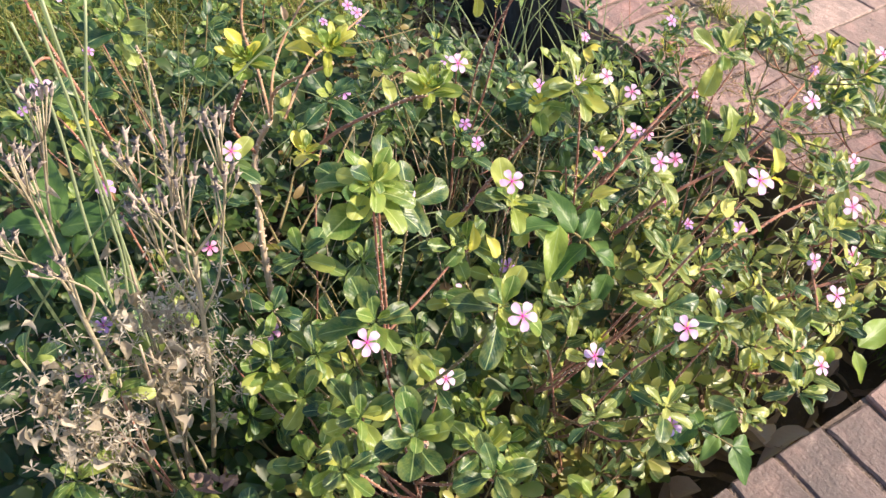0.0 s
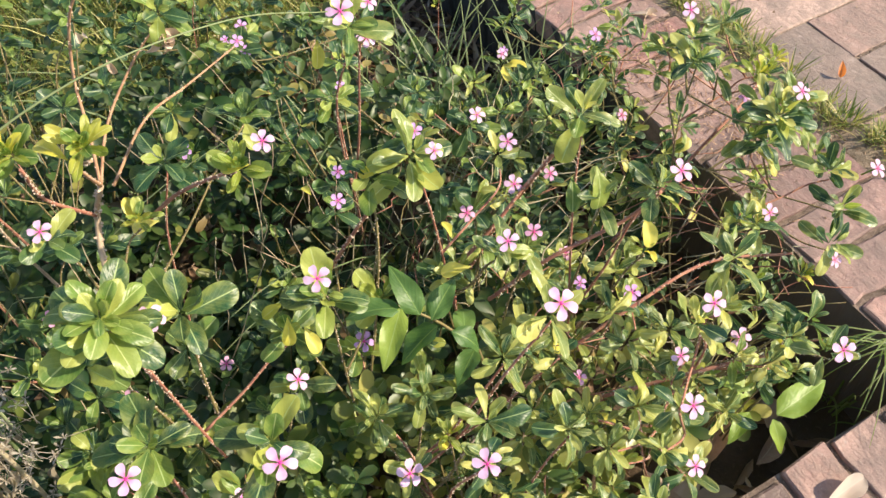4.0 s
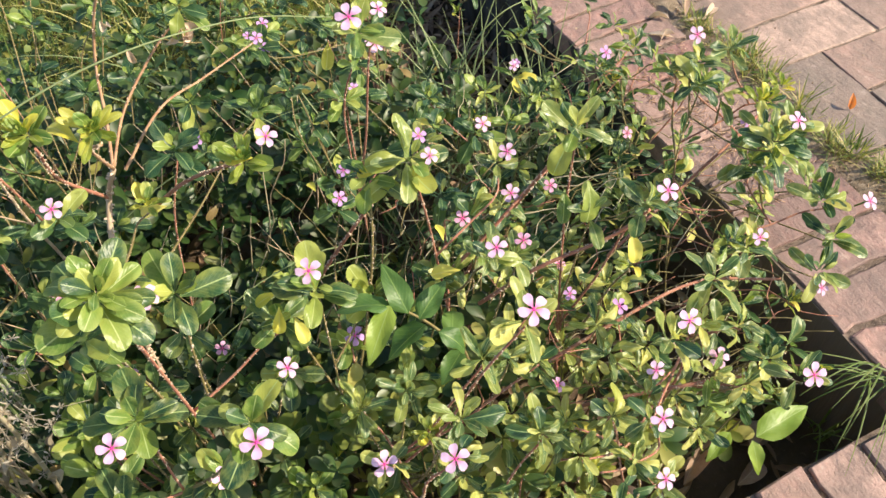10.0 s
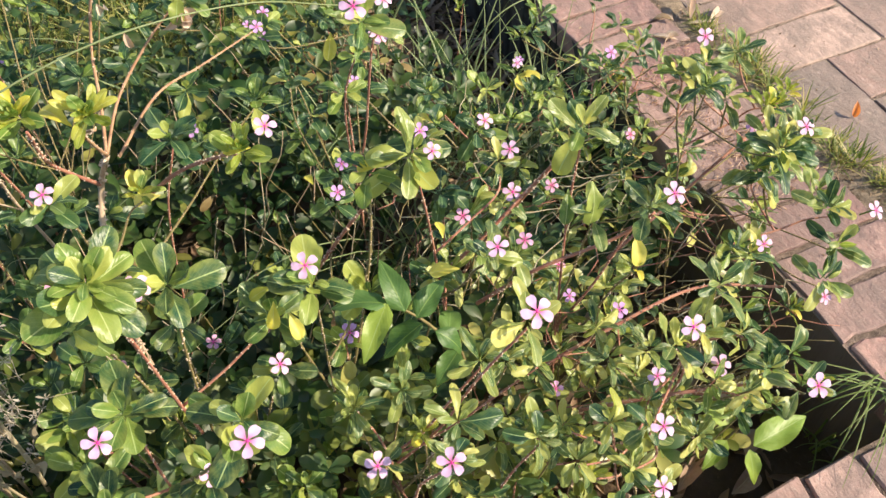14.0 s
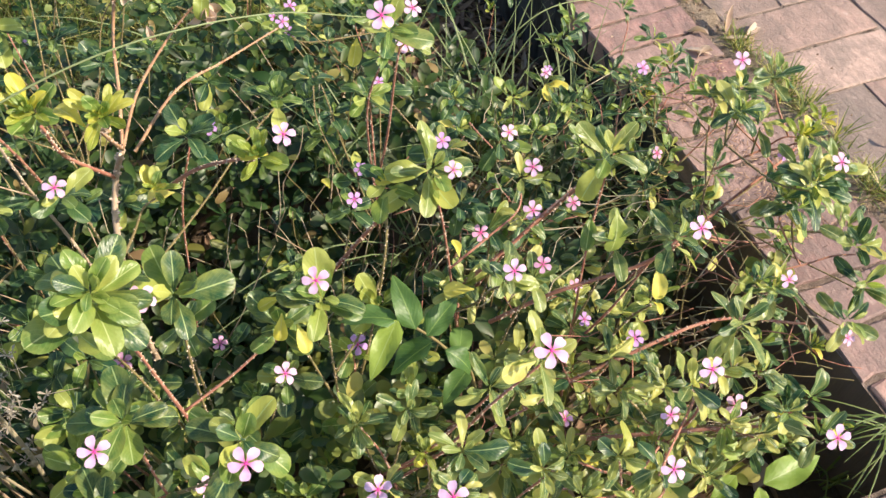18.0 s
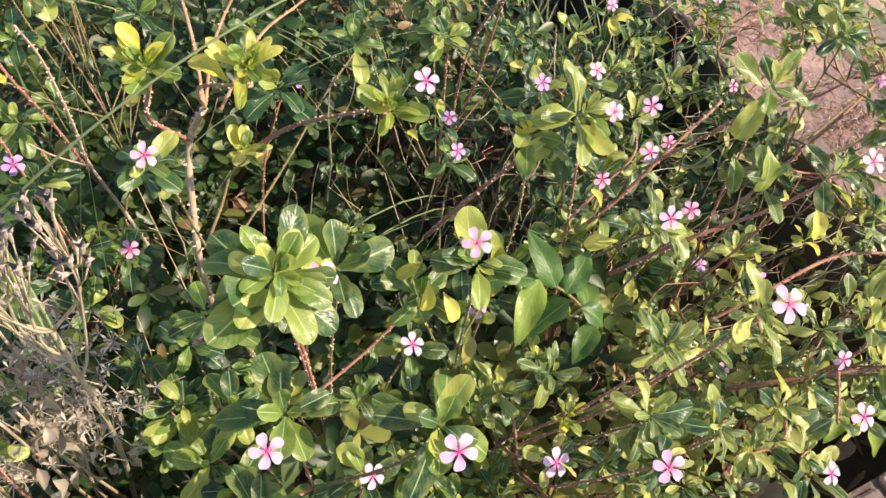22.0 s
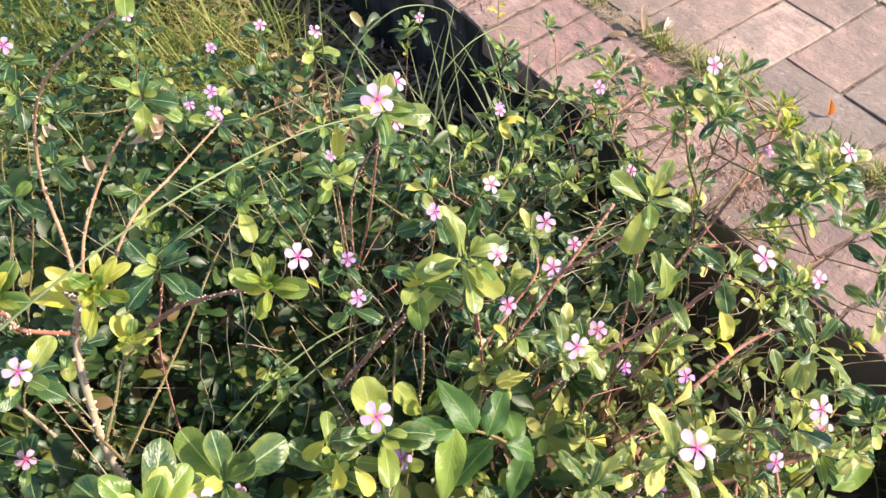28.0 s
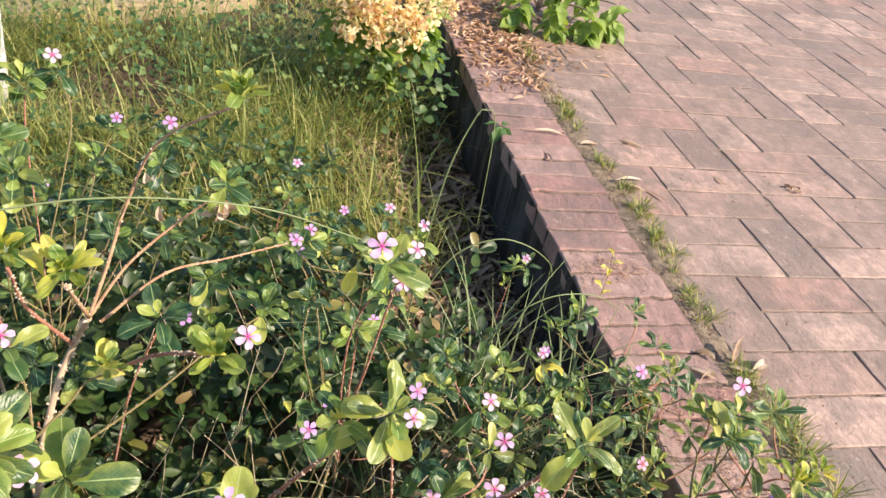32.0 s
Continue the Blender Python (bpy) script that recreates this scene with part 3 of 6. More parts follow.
# one petal for each colour: broad, blunt and a little lopsided
def petal_mesh(material):
    bm = bmesh.new()
    prof = lambda s: 0.12 + 0.88 * math.sin(math.pi / 2 * min(1, s / 0.68)) ** 1.7 if s < 0.68 else max(0.0, 1 - ((s - 0.68) / 0.36) ** 2.4) ** 0.5
    blade_shape(bm, 1.0, 0.70, prof, 0.10, 0.30, 0.05, 8, 4, 0.05)
    for vert in bm.verts:
        vert.co.x += 0.10 * vert.co.y ** 2
    return mesh_of("petal", bm, material)


PETALS = [petal_mesh(m) for m in M_PETALS]
bm = bmesh.new()
bmesh.ops.create_cone(bm, segments=10, radius1=1.0, radius2=0.35, depth=0.5, cap_ends=True, matrix=Matrix.Translation((0, 0, 0.1)))
EYE = mesh_of("eye", bm, M_EYE, True)
bm = bmesh.new()
tube(bm, [Vector((0, 0, -0.026)), Vector((0.001, 0, -0.013)), Vector((0, 0, 0))], 0.0012, 0.0016, 5)
THROAT = mesh_of("tube", bm, M_YOUNG, True)


def flower(plant, p, facing, size, hue, rng):
    fl = new("flower")
    fl.empty_display_size = 0.01
    fl.parent = plant
    turn = facing.normalized().to_track_quat("Z", "Y").to_matrix().to_4x4() @ Matrix.Rotation(rng.uniform(0, math.tau), 4, "Z")
    fl.matrix_basis = plant.matrix_basis.inverted() @ Matrix.Translation(p) @ turn
    tagged(fl, ("pale pink five-petalled flower with magenta eye", "rose-pink five-petalled flower with magenta eye", "lilac five-petalled flower with magenta eye")[hue])
    here = Matrix.Translation(p) @ turn
    r = size / 2
    for k in range(5):
        place("petal", PETALS[hue], fl, here @ Matrix.Rotation(k * math.tau / 5 + rng.uniform(-0.07, 0.07), 4, "Z") @ Matrix.Translation((0, r * 0.09, 0)) @ Matrix.Rotation(rng.uniform(-0.05, 0.22), 4, "X") @ Matrix.Diagonal((r * 0.93, r * 0.93, r * 0.93, 1)))
    place("eye", EYE, fl, here @ Matrix.Diagonal((r * 0.13, r * 0.13, r * 0.13, 1)))
    place("tube", THROAT, fl, here)


# ---- ground, kerbs and paving ----
rng = random.Random(3)
bm = bmesh.new()
bmesh.ops.create_grid(bm, x_segments=1, y_segments=1, size=400, matrix=Matrix.Translation((0, 0, -0.13)))
tagged(part("ground", bm, M_SOIL, None), "bare brown earth reaching to the horizon", "ground", kind="structure")

def soil_z(x, y):
    """Height of the bed's soil: lumps, and a ditch along the far part of the east kerb."""
    p = Vector((x, y, 0))
    ditch = 0.06 * max(0.0, min(1.0, (y - 1.0) * 2)) * math.exp(-(x / 0.22) ** 2)
    return 0.035 * noise.noise(p * 4.0) + 0.012 * noise.noise(p * 19.0) + 0.02 * max(0.0, y - 1.6) - ditch


bm = bmesh.new()
got = bmesh.ops.create_grid(bm, x_segments=110, y_segments=110, size=2.2, matrix=Matrix.Translation((-2.195, 2.195, 0)))["verts"]
for v in got:
    v.co.z = soil_z(v.co.x, v.co.y)
tagged(part("bed_soil", bm, M_SOIL, None, smooth=True), "dark damp soil of the sunken flower bed", "soil", kind="structure")


def kerb_wall(name, x0, x1, y0, y1, label):
    bm = bmesh.new()
    box(bm, x0, x1, y0, y1, -0.2, KTOP - 0.0042)
    bmesh.ops.subdivide_edges(bm, edges=bm.edges[:], cuts=6, use_grid_fill=True)
    for v in bm.verts:
        if x0 < v.co.x < x1 or y0 < v.co.y < y1:
            v.co += Vector((noise.noise(v.co * 9), noise.noise(v.co * 9 + Vector((5, 0, 0))), 0)) * 0.003
    for f in bm.faces:
        f.material_index = 1 if f.normal.z > 0.7 else 0
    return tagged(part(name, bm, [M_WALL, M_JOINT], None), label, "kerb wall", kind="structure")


wall_right = kerb_wall("wall_east", 0.0, 0.25, -0.23, 4.6, "low kerb wall, inner face brown to streaked black, brick coping on top")
wall_near = kerb_wall("wall_south", -4.4, -0.004, -0.25, 0.0, "low kerb wall with brown inner face, brick coping on top")

bm = bmesh.new()
box(bm, 0.25, 14, -12, 14, -0.15, KTOP - 0.0024)
box(bm, -14, 0.249, -12, -0.251, -0.15, KTOP - 0.0065)
pavement = tagged(part("pavement", bm, M_MORTAR, None), "brick-paved terrace with sandy joints beside the bed", "pavement", kind="structure")

# ---- the periwinkle plants ----
TIPS = []      # every shoot tip, for the height of the canopy


def canopy(x, y):
    """Height of the leaf canopy near a place."""
    near = sorted(((px - x) ** 2 + (py - y) ** 2, pz) for px, py, pz in TIPS)[:4]
    w = [1 / (d + 0.002) for d, _ in near]
    return sum(a * z for a, (_, z) in zip(w, near)) / sum(w)


def hollow(x, y):
    """The open shady gap between the forked plant and the middle plants."""
    return (x + 0.78) ** 2 / 0.28 ** 2 + (y - 0.64) ** 2 / 0.23 ** 2 < 1


def stem_line(base, tip, rng, bow=0.0, lean=0.0):
    base, tip = Vector(base), Vector(tip)
    d = tip - base
    flat = Vector((d.x, d.y, 0))
    side = Vector((-d.y, d.x, 0)) * rng.uniform(-0.16, 0.16)
    a = base + flat * (0.22 - bow + lean) + Z * d.z * 0.42 + side * 0.6
    b = base + flat * (0.62 - bow + lean * 0.6) + Z * d.z * 0.80 + side
    return smooth_line([base, a, b, tip], 5)


def stem(plant, pts, r0, r1, rng, knobs=True, material=None):
    bm = bmesh.new()
    tube(bm, pts, r0, r1, 6)
    if knobs:
        scars(bm, pts, (r0 + r1) / 2, rng)
    return part("stem", bm, [material or M_STEM, M_SCAR], plant)


def whorl(bm, tip, axis, size, count, rng, width=0.46):
    """A plain whorl of leaves round a shoot tip, for growth in the shade or far off."""
    axis = axis.normalized()
    u = axis.cross(Vector((0.2, 0.9, 0.1))).normalized()
    v = axis.cross(u)
    start = rng.uniform(0, math.tau)
    for k in range(count):
        a = start + k * 2.4 + rng.uniform(-0.3, 0.3)
        up = radians(62 - 58 * (k / count) ** 0.6 + rng.uniform(-14, 14))
        flat = u * math.cos(a) + v * math.sin(a)
        out = flat * math.cos(up) + axis * math.sin(up)
        face = axis * math.cos(up) - flat * math.sin(up)
        blade_shape(bm, 1.0, width, obovate, 0.22, rng.uniform(-0.1, 0.8), 0.1, 5, 2, 0.0, aim(tip - axis * size * 0.4 * k / count, out, face, size * (0.5 + 0.5 * k / count) * rng.uniform(0.85, 1.15), rng.uniform(-0.3, 0.3)))


def periwinkle(base, shoots, flowers, label, seed, fill=20, under=240, low=1.0, stemless=()):
    """A periwinkle: stems from one base to its shoots, each ending in a rosette; flowers sit in the rosettes.
    shoots: x, y, z, leaf length, leaves, tint (0 green, 1 pale, 2 yellowing, 3 narrow). flowers: x, y, z, width, colour."""
    rng = random.Random(seed)
    base = Vector((*base, 0.0))
    plant = thing("periwinkle_plant", base, label, "flowering plant", "periwinkles in the bed")
    spots = [Vector(s[:3]) for s in shoots]
    todo = list(shoots)
    for x, y, z, size, hue in flowers:
        p = Vector((x, y, z))
        if min([(p - q).length for q in spots] + [9]) > 0.055:
            todo.append((x + rng.uniform(-0.012, 0.012), y + 0.010, z - 0.024, 0.046 * rng.uniform(0.85, 1.15), 8, rng.choice((0, 0, 1))))
            spots.append(p)
        flower(plant, p, Vector((rng.uniform(-0.25, 0.35), -0.75 + rng.uniform(-0.3, 0.3), 1.0)), size * 0.74, hue, rng)
    trunk, web = None, []
    for number, (x, y, z, size, count, tint) in enumerate(todo):
        tip = Vector((x, y, z))
        TIPS.append((x, y, z))
        start = base + Vector((rng.gauss(0, 0.02), rng.gauss(0, 0.02), 0)) if trunk is None or rng.random() < 0.12 else trunk[rng.randint(len(trunk) // 3, 2 * len(trunk) // 3)]
        if trunk is not None and x > -0.25:
            start = min((q for q in web if q.z < z - 0.05), key=lambda q: (q - tip).length + 0.4 * abs((q - tip).length - 0.11), default=base)
        elif start.z > z - 0.06:
            start = trunk[len(trunk) // 5]
        line = stem_line(start, tip - Z * size * 0.35, rng, 0.0, 0.32 if x > -0.25 else 0.24)
        if number not in stemless:
            stem(plant, line, (0.0014 if y > 0.85 else 0.0021 if x < -0.25 else 0.0017) * rng.uniform(0.8, 1.15), 0.0012, rng, True, M_STEM if rng.random() < (0.15 if y > 0.85 else 0.40) else M_TWIG)
        trunk = trunk or line
        web += line[2:-2]
        d = (tip - base).normalized()
        axis = Z * 0.95 + d * 0.20 + Vector((rng.uniform(-0.15, 0.35), rng.uniform(-0.80, -0.10), 0))
        rosette(plant, tip, axis, size, int(count), int(tint), rng)
    # lower side shoots, below the canopy
    for k in range(fill):
        s = rng.choice(spots)
        x, y = s.x + rng.gauss(0, 0.065), s.y + rng.gauss(0, 0.065)
        if x > -0.02 or y < 0.07 - 0.06 * (x < -0.75):
            continue
        h = min(s.z, canopy(x, y)) * rng.uniform(0.38, 0.82) * (0.36 if hollow(x, y) else low)
        tip = Vector((x, y, h))
        line = stem_line(base.lerp(Vector((x, y, 0)), 0.6) + Z * h * 0.5, tip - Z * 0.02, rng, 0.0, 0.3)
        stem(plant, line, 0.0017, 0.0010, rng, False, M_TWIG)
        rosette(plant, tip, Vector((rng.uniform(-0.3, 0.45), rng.uniform(-0.75, 0.1), 1)), rng.uniform(0.038, 0.058), rng.randint(7, 10), rng.choice((0, 0, 0, 1, 1, 1, 3)) if y < 0.36 and x > -0.85 else 0, rng)
    # leaves deep inside, in whorls on short side shoots; shade or sunlight painted in
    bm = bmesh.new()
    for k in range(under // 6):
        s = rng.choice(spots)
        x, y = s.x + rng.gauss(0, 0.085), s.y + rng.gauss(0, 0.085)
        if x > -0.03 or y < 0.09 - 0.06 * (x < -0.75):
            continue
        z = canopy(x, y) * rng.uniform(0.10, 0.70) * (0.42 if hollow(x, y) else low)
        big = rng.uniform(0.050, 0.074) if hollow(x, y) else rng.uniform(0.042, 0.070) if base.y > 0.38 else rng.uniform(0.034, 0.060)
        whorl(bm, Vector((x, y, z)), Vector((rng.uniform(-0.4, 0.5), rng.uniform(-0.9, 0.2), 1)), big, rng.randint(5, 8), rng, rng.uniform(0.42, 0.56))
    tagged(part("lower_leaves", bm, M_UNDER if base.y > 0.38 or (base.x < -0.85 and base.y > 0.25) else M_LOWPALE, plant, "leaves low in the plant, shade or sunlight put into their green"), kind="stuff")
    return plant


def single_leaves(plant, leaves, kinds, seed):
    """Single leaves that stand out: middle, compass way and rise of the tip, length."""
    rng = random.Random(seed)
    for x, y, z, a, rise, size in leaves:
        d = Vector((math.cos(radians(a)), math.sin(radians(a)), rise)).normalized()
        place("leaf", rng.choice(kinds), plant, aim(Vector((x, y, z)) - d * size / 2, d, Vector((0.1, -0.6, 1)), size, rng.uniform(-0.3, 0.3)))


LBL = "leafy periwinkle with glossy green leaves and pink flowers in the bed"
plant_fork = periwinkle((-1.02, 0.57), [
    (-0.989, 0.536, 0.816, 0.054, 13, 2), (-0.917, 0.465, 0.847, 0.054, 13, 2), (-0.862, 0.630, 0.650, 0.058, 10, 0),
    (-0.735, 0.719, 0.595, 0.052, 9, 1), (-0.787, 0.760, 0.764, 0.050, 8, 1), (-0.772, 0.722, 0.912, 0.054, 13, 2),
    (-0.79, 0.475, 0.735, 0.056, 9, 2), (-0.92, 0.60, 0.60, 0.05, 7, 2)], [
    (-1.023, 0.588, 0.655, 0.038, 0), (-0.758, 0.464, 0.765, 0.034, 0), (-0.834, 0.650, 0.630, 0.028, 2)],
    "tall open periwinkle with forked red stems and yellowing tips", 11, 24, 640, 0.66, (0, 1, 4, 5, 6))
periwinkle((-0.97, 0.36), [
    (-0.960, 0.300, 0.802, 0.066, 17, 1), (-0.957, 0.294, 0.812, 0.052, 10, 1), (-0.905, 0.330, 0.730, 0.060, 9, 0), (-1.02, 0.38, 0.66, 0.055, 8, 0),
    (-1.087, 0.383, 0.464, 0.056, 9, 1), (-0.93, 0.42, 0.55, 0.05, 8, 0), (-0.818, 0.341, 0.600, 0.056, 8, 0)], [
    (-0.925, 0.300, 0.775, 0.034, 0), (-1.050, 0.530, 0.345, 0.038, 1), (-0.906, 0.467, 0.412, 0.028, 1), (-0.831, 0.340, 0.499, 0.038, 0)],
    "periwinkle topped by a large pale-green rosette of glossy leaves", 12)
periwinkle((-0.98, 0.17), [
    (-0.988, 0.262, 0.648, 0.062, 10, 0), (-0.879, 0.180, 0.690, 0.062, 12, 1), (-1.015, 0.130, 0.630, 0.060, 11, 0),
    (-0.911, 0.155, 0.452, 0.060, 10, 0), (-0.854, 0.238, 0.357, 0.056, 10, 0), (-1.08, 0.17, 0.55, 0.055, 9, 0),
    (-1.06, 0.26, 0.52, 0.05, 8, 1), (-0.95, 0.08, 0.56, 0.055, 9, 0), (-1.085, 0.395, 0.475, 0.050, 11, 1), (-1.075, 0.305, 0.50, 0.052, 11, 0), (-1.105, 0.225, 0.50, 0.052, 11, 0), (-1.13, 0.505, 0.40, 0.048, 9, 0), (-1.04, 0.21, 0.57, 0.054, 11, 0), (-1.055, 0.445, 0.50, 0.050, 9, 0)], [
    (-0.879, 0.150, 0.705, 0.041, 0), (-1.013, 0.232, 0.660, 0.040, 0), (-0.935, 0.205, 0.560, 0.034, 0)],
    "dense periwinkle with broad dark leaves close to the kerb", 13, 16)
periwinkle((-0.77, 0.36), [
    (-0.769, 0.318, 0.665, 0.060, 10, 0), (-0.70, 0.36, 0.55, 0.05, 9, 0), (-0.80, 0.40, 0.52, 0.05, 8, 0),
   (-0.663, 0.419, 0.700, 0.050, 8, 1)], [
    (-0.771, 0.324, 0.690, 0.039, 0), (-0.734, 0.365, 0.468, 0.037, 2), (-0.680, 0.532, 0.550, 0.030, 2), (-0.649, 0.615, 0.514, 0.027, 2)], LBL, 14)
periwinkle((-0.70, 0.16), [
    (-0.769, 0.278, 0.424, 0.050, 10, 0), (-0.684, 0.129, 0.610, 0.052, 11, 1), (-0.633, 0.180, 0.620, 0.050, 11, 0),
    (-0.782, 0.185, 0.310, 0.055, 9, 0), (-0.677, 0.144, 0.415, 0.048, 9, 1), (-0.72, 0.06, 0.52, 0.055, 9, 0),
    (-0.79, 0.10, 0.50, 0.055, 9, 0), (-0.60, 0.10, 0.55, 0.05, 9, 1), (-0.56, 0.18, 0.56, 0.045, 9, 1),
    (-0.766, 0.247, 0.50, 0.05, 9, 1), (-0.708, 0.243, 0.50, 0.048, 9, 0), (-0.592, 0.197, 0.56, 0.046, 10, 1), (-0.571, 0.168, 0.42, 0.046, 9, 1), (-0.698, 0.205, 0.45, 0.05, 9, 2)], [
    (-0.715, 0.077, 0.650, 0.038, 0), (-0.773, 0.140, 0.562, 0.040, 0), (-0.608, 0.125, 0.772, 0.041, 0), (-0.672, 0.073, 0.405, 0.039, 0),
    (-0.545, 0.159, 0.517, 0.026, 1)], "bushy periwinkle crowded with small pale leaves and pink flowers", 15, 34)
periwinkle((-0.55, 0.40), [
    (-0.613, 0.400, 0.722, 0.062, 12, 0), (-0.52, 0.44, 0.52, 0.048, 9, 0), (-0.50, 0.36, 0.52, 0.048, 9, 1),
    (-0.539, 0.50, 0.52, 0.045, 8, 0), (-0.52, 0.308, 0.585, 0.048, 9, 0)], [
    (-0.601, 0.372, 0.742, 0.027, 0), (-0.465, 0.428, 0.552, 0.036, 0), (-0.558, 0.293, 0.640, 0.036, 0), (-0.515, 0.305, 0.615, 0.028, 1),
    (-0.546, 0.414, 0.558, 0.030, 1), (-0.455, 0.46, 0.60, 0.033, 0), (-0.359, 0.493, 0.450, 0.030, 1)], LBL, 16, 18, 200)
periwinkle((-0.44, 0.26), [
    (-0.430, 0.340, 0.738, 0.054, 11, 1), (-0.368, 0.262, 0.655, 0.058, 10, 0), (-0.428, 0.293, 0.640, 0.060, 4, 0),
    (-0.409, 0.228, 0.600, 0.052, 6, 2), (-0.45, 0.22, 0.50, 0.05, 9, 0)], [
    (-0.370, 0.237, 0.698, 0.036, 0), (-0.389, 0.252, 0.455, 0.032, 2), (-0.402, 0.385, 0.400, 0.030, 1), (-0.428, 0.314, 0.430, 0.028, 2)],
    "spreading periwinkle on red stems with a tall pale rosette", 17, 18, 160)
periwinkle((-0.40, 0.13), [
    (-0.338, 0.160, 0.608, 0.060, 12, 0), (-0.434, 0.108, 0.622, 0.054, 10, 1), (-0.266, 0.079, 0.520, 0.052, 10, 1),
    (-0.555, -0.003, 0.500, 0.052, 10, 0), (-0.635, 0.086, 0.380, 0.045, 8, 0), (-0.50, 0.10, 0.50, 0.05, 10, 1),
    (-0.47, 0.03, 0.42, 0.058, 11, 0),
    (-0.456, 0.179, 0.50, 0.046, 9, 1), (-0.44, 0.111, 0.48, 0.046, 9, 1), (-0.537, 0.141, 0.45, 0.048, 10, 1), (-0.531, 0.08, 0.42, 0.048, 9, 2), (-0.59, 0.03, 0.44, 0.05, 9, 1),
    (-0.30, 0.075, 0.52, 0.042, 12, 3), (-0.335, 0.065, 0.50, 0.040, 11, 1), (-0.375, 0.085, 0.53, 0.042, 12, 3), (-0.40, 0.055, 0.46, 0.044, 11, 0), (-0.31, 0.12, 0.54, 0.042, 11, 3),
    (-0.26, 0.115, 0.47, 0.040, 10, 1), (-0.365, 0.135, 0.56, 0.042, 11, 0), (-0.235, 0.05, 0.48, 0.040, 10, 2), (-0.43, 0.145, 0.55, 0.042, 11, 1), (-0.50, 0.05, 0.48, 0.044, 11, 1), (-0.56, 0.075, 0.50, 0.044, 11, 3)], [
    (-0.353, 0.103, 0.518, 0.036, 0), (-0.320, 0.011, 0.598, 0.038, 0), (-0.487, 0.045, 0.584, 0.037, 0), (-0.425, 0.105, 0.650, 0.037, 0),
    (-0.453, 0.103, 0.569, 0.030, 0), (-0.472, 0.022, 0.450, 0.036, 0)], "periwinkle leaning over the kerb corner with narrow pale leaves", 18, 30)
periwinkle((-0.20, 0.34), [
    (-0.122, 0.472, 0.580, 0.056, 13, 0), (-0.125, 0.308, 0.600, 0.060, 16, 3), (-0.185, 0.245, 0.48, 0.064, 13, 0), (-0.012, 0.436, 0.530, 0.045, 8, 2), (-0.05, 0.25, 0.50, 0.062, 12, 0), (-0.117, 0.343, 0.525, 0.060, 12, 3), (-0.21, 0.25, 0.50, 0.05, 9, 3),
    (-0.128, 0.540, 0.510, 0.042, 7, 1), (-0.06, 0.21, 0.47, 0.060, 12, 1), (-0.02, 0.30, 0.47, 0.058, 12, 0), (0.104, 0.51, 0.45, 0.046, 8, 2),
    (-0.044, 0.54, 0.50, 0.050, 9, 0), (-0.106, 0.49, 0.43, 0.045, 7, 0), (-0.06, 0.393, 0.47, 0.058, 11, 1), (-0.003, 0.384, 0.46, 0.052, 10, 3), (-0.117, 0.167, 0.47, 0.060, 11, 0), (-0.152, 0.17, 0.42, 0.044, 8, 2),
    (-0.096, 0.560, 0.535, 0.050, 12, 3), (-0.102, 0.507, 0.585, 0.050, 12, 3), (-0.018, 0.523, 0.570, 0.054, 11, 0), (-0.07, 0.475, 0.54, 0.050, 11, 0), (-0.055, 0.565, 0.49, 0.046, 10, 1),
    (-0.039, 0.423, 0.545, 0.052, 12, 2), (-0.087, 0.362, 0.560, 0.052, 12, 0), (-0.094, 0.312, 0.605, 0.050, 11, 3), (-0.101, 0.325, 0.520, 0.052, 12, 3), (-0.03, 0.375, 0.51, 0.050, 11, 1), (-0.078, 0.736, 0.370, 0.044, 11, 2)], [
    (-0.097, 0.310, 0.622, 0.037, 0), (-0.174, 0.240, 0.495, 0.034, 0), (-0.124, 0.154, 0.450, 0.030, 0), (-0.148, 0.585, 0.388, 0.030, 1),
    (-0.137, 0.691, 0.484, 0.032, 2), (-0.100, 0.526, 0.618, 0.036, 0), (-0.02, 0.21, 0.52, 0.036, 0), (-0.05, 0.43, 0.50, 0.026, 2)],
    "periwinkle sprawling over the brick kerb with thin reddish stems", 19, 22, 150)
periwinkle((-0.36, 0.78), [
    (-0.34, 0.66, 0.44, 0.044, 9, 1), (-0.24, 0.72, 0.42, 0.042, 9, 3), (-0.46, 0.70, 0.45, 0.044, 9, 0), (-0.42, 0.82, 0.40, 0.044, 9, 0),
    (-0.30, 0.58, 0.47, 0.044, 10, 1), (-0.171, 0.665, 0.42, 0.044, 10, 3), (-0.267, 0.717, 0.42, 0.046, 9, 1), (-0.331, 0.768, 0.42, 0.044, 9, 3), (-0.188, 0.752, 0.38, 0.042, 9, 3), (-0.40, 0.90, 0.34, 0.042, 9, 0)], [
    (-0.272, 0.774, 0.448, 0.026, 0), (-0.259, 0.789, 0.440, 0.022, 2), (-0.415, 0.614, 0.505, 0.036, 0), (-0.539, 0.572, 0.572, 0.032, 2), (-0.554, 0.833, 0.468, 0.026, 2)],
    LBL, 20, 16)
edge_rng = random.Random(77)
periwinkle((-0.14, 0.60), [(edge_rng.uniform(-0.20, 0.025), 0.40 + 0.030 * k + edge_rng.uniform(-0.01, 0.01), edge_rng.uniform(0.30, 0.43), edge_rng.uniform(0.040, 0.056), 10, (0, 0, 3, 1, 0)[k % 5]) for k in range(20)] + [(0.05, 0.62, 0.44, 0.046, 8, 1), (-0.024, 0.69, 0.43, 0.044, 8, 3), (0.046, 0.835, 0.36, 0.042, 8, 0), (-0.13, 0.69, 0.45, 0.045, 11, 3)], [],
           "low bushy periwinkle crowding the dark inner side of the kerb", 28, 14, 160)
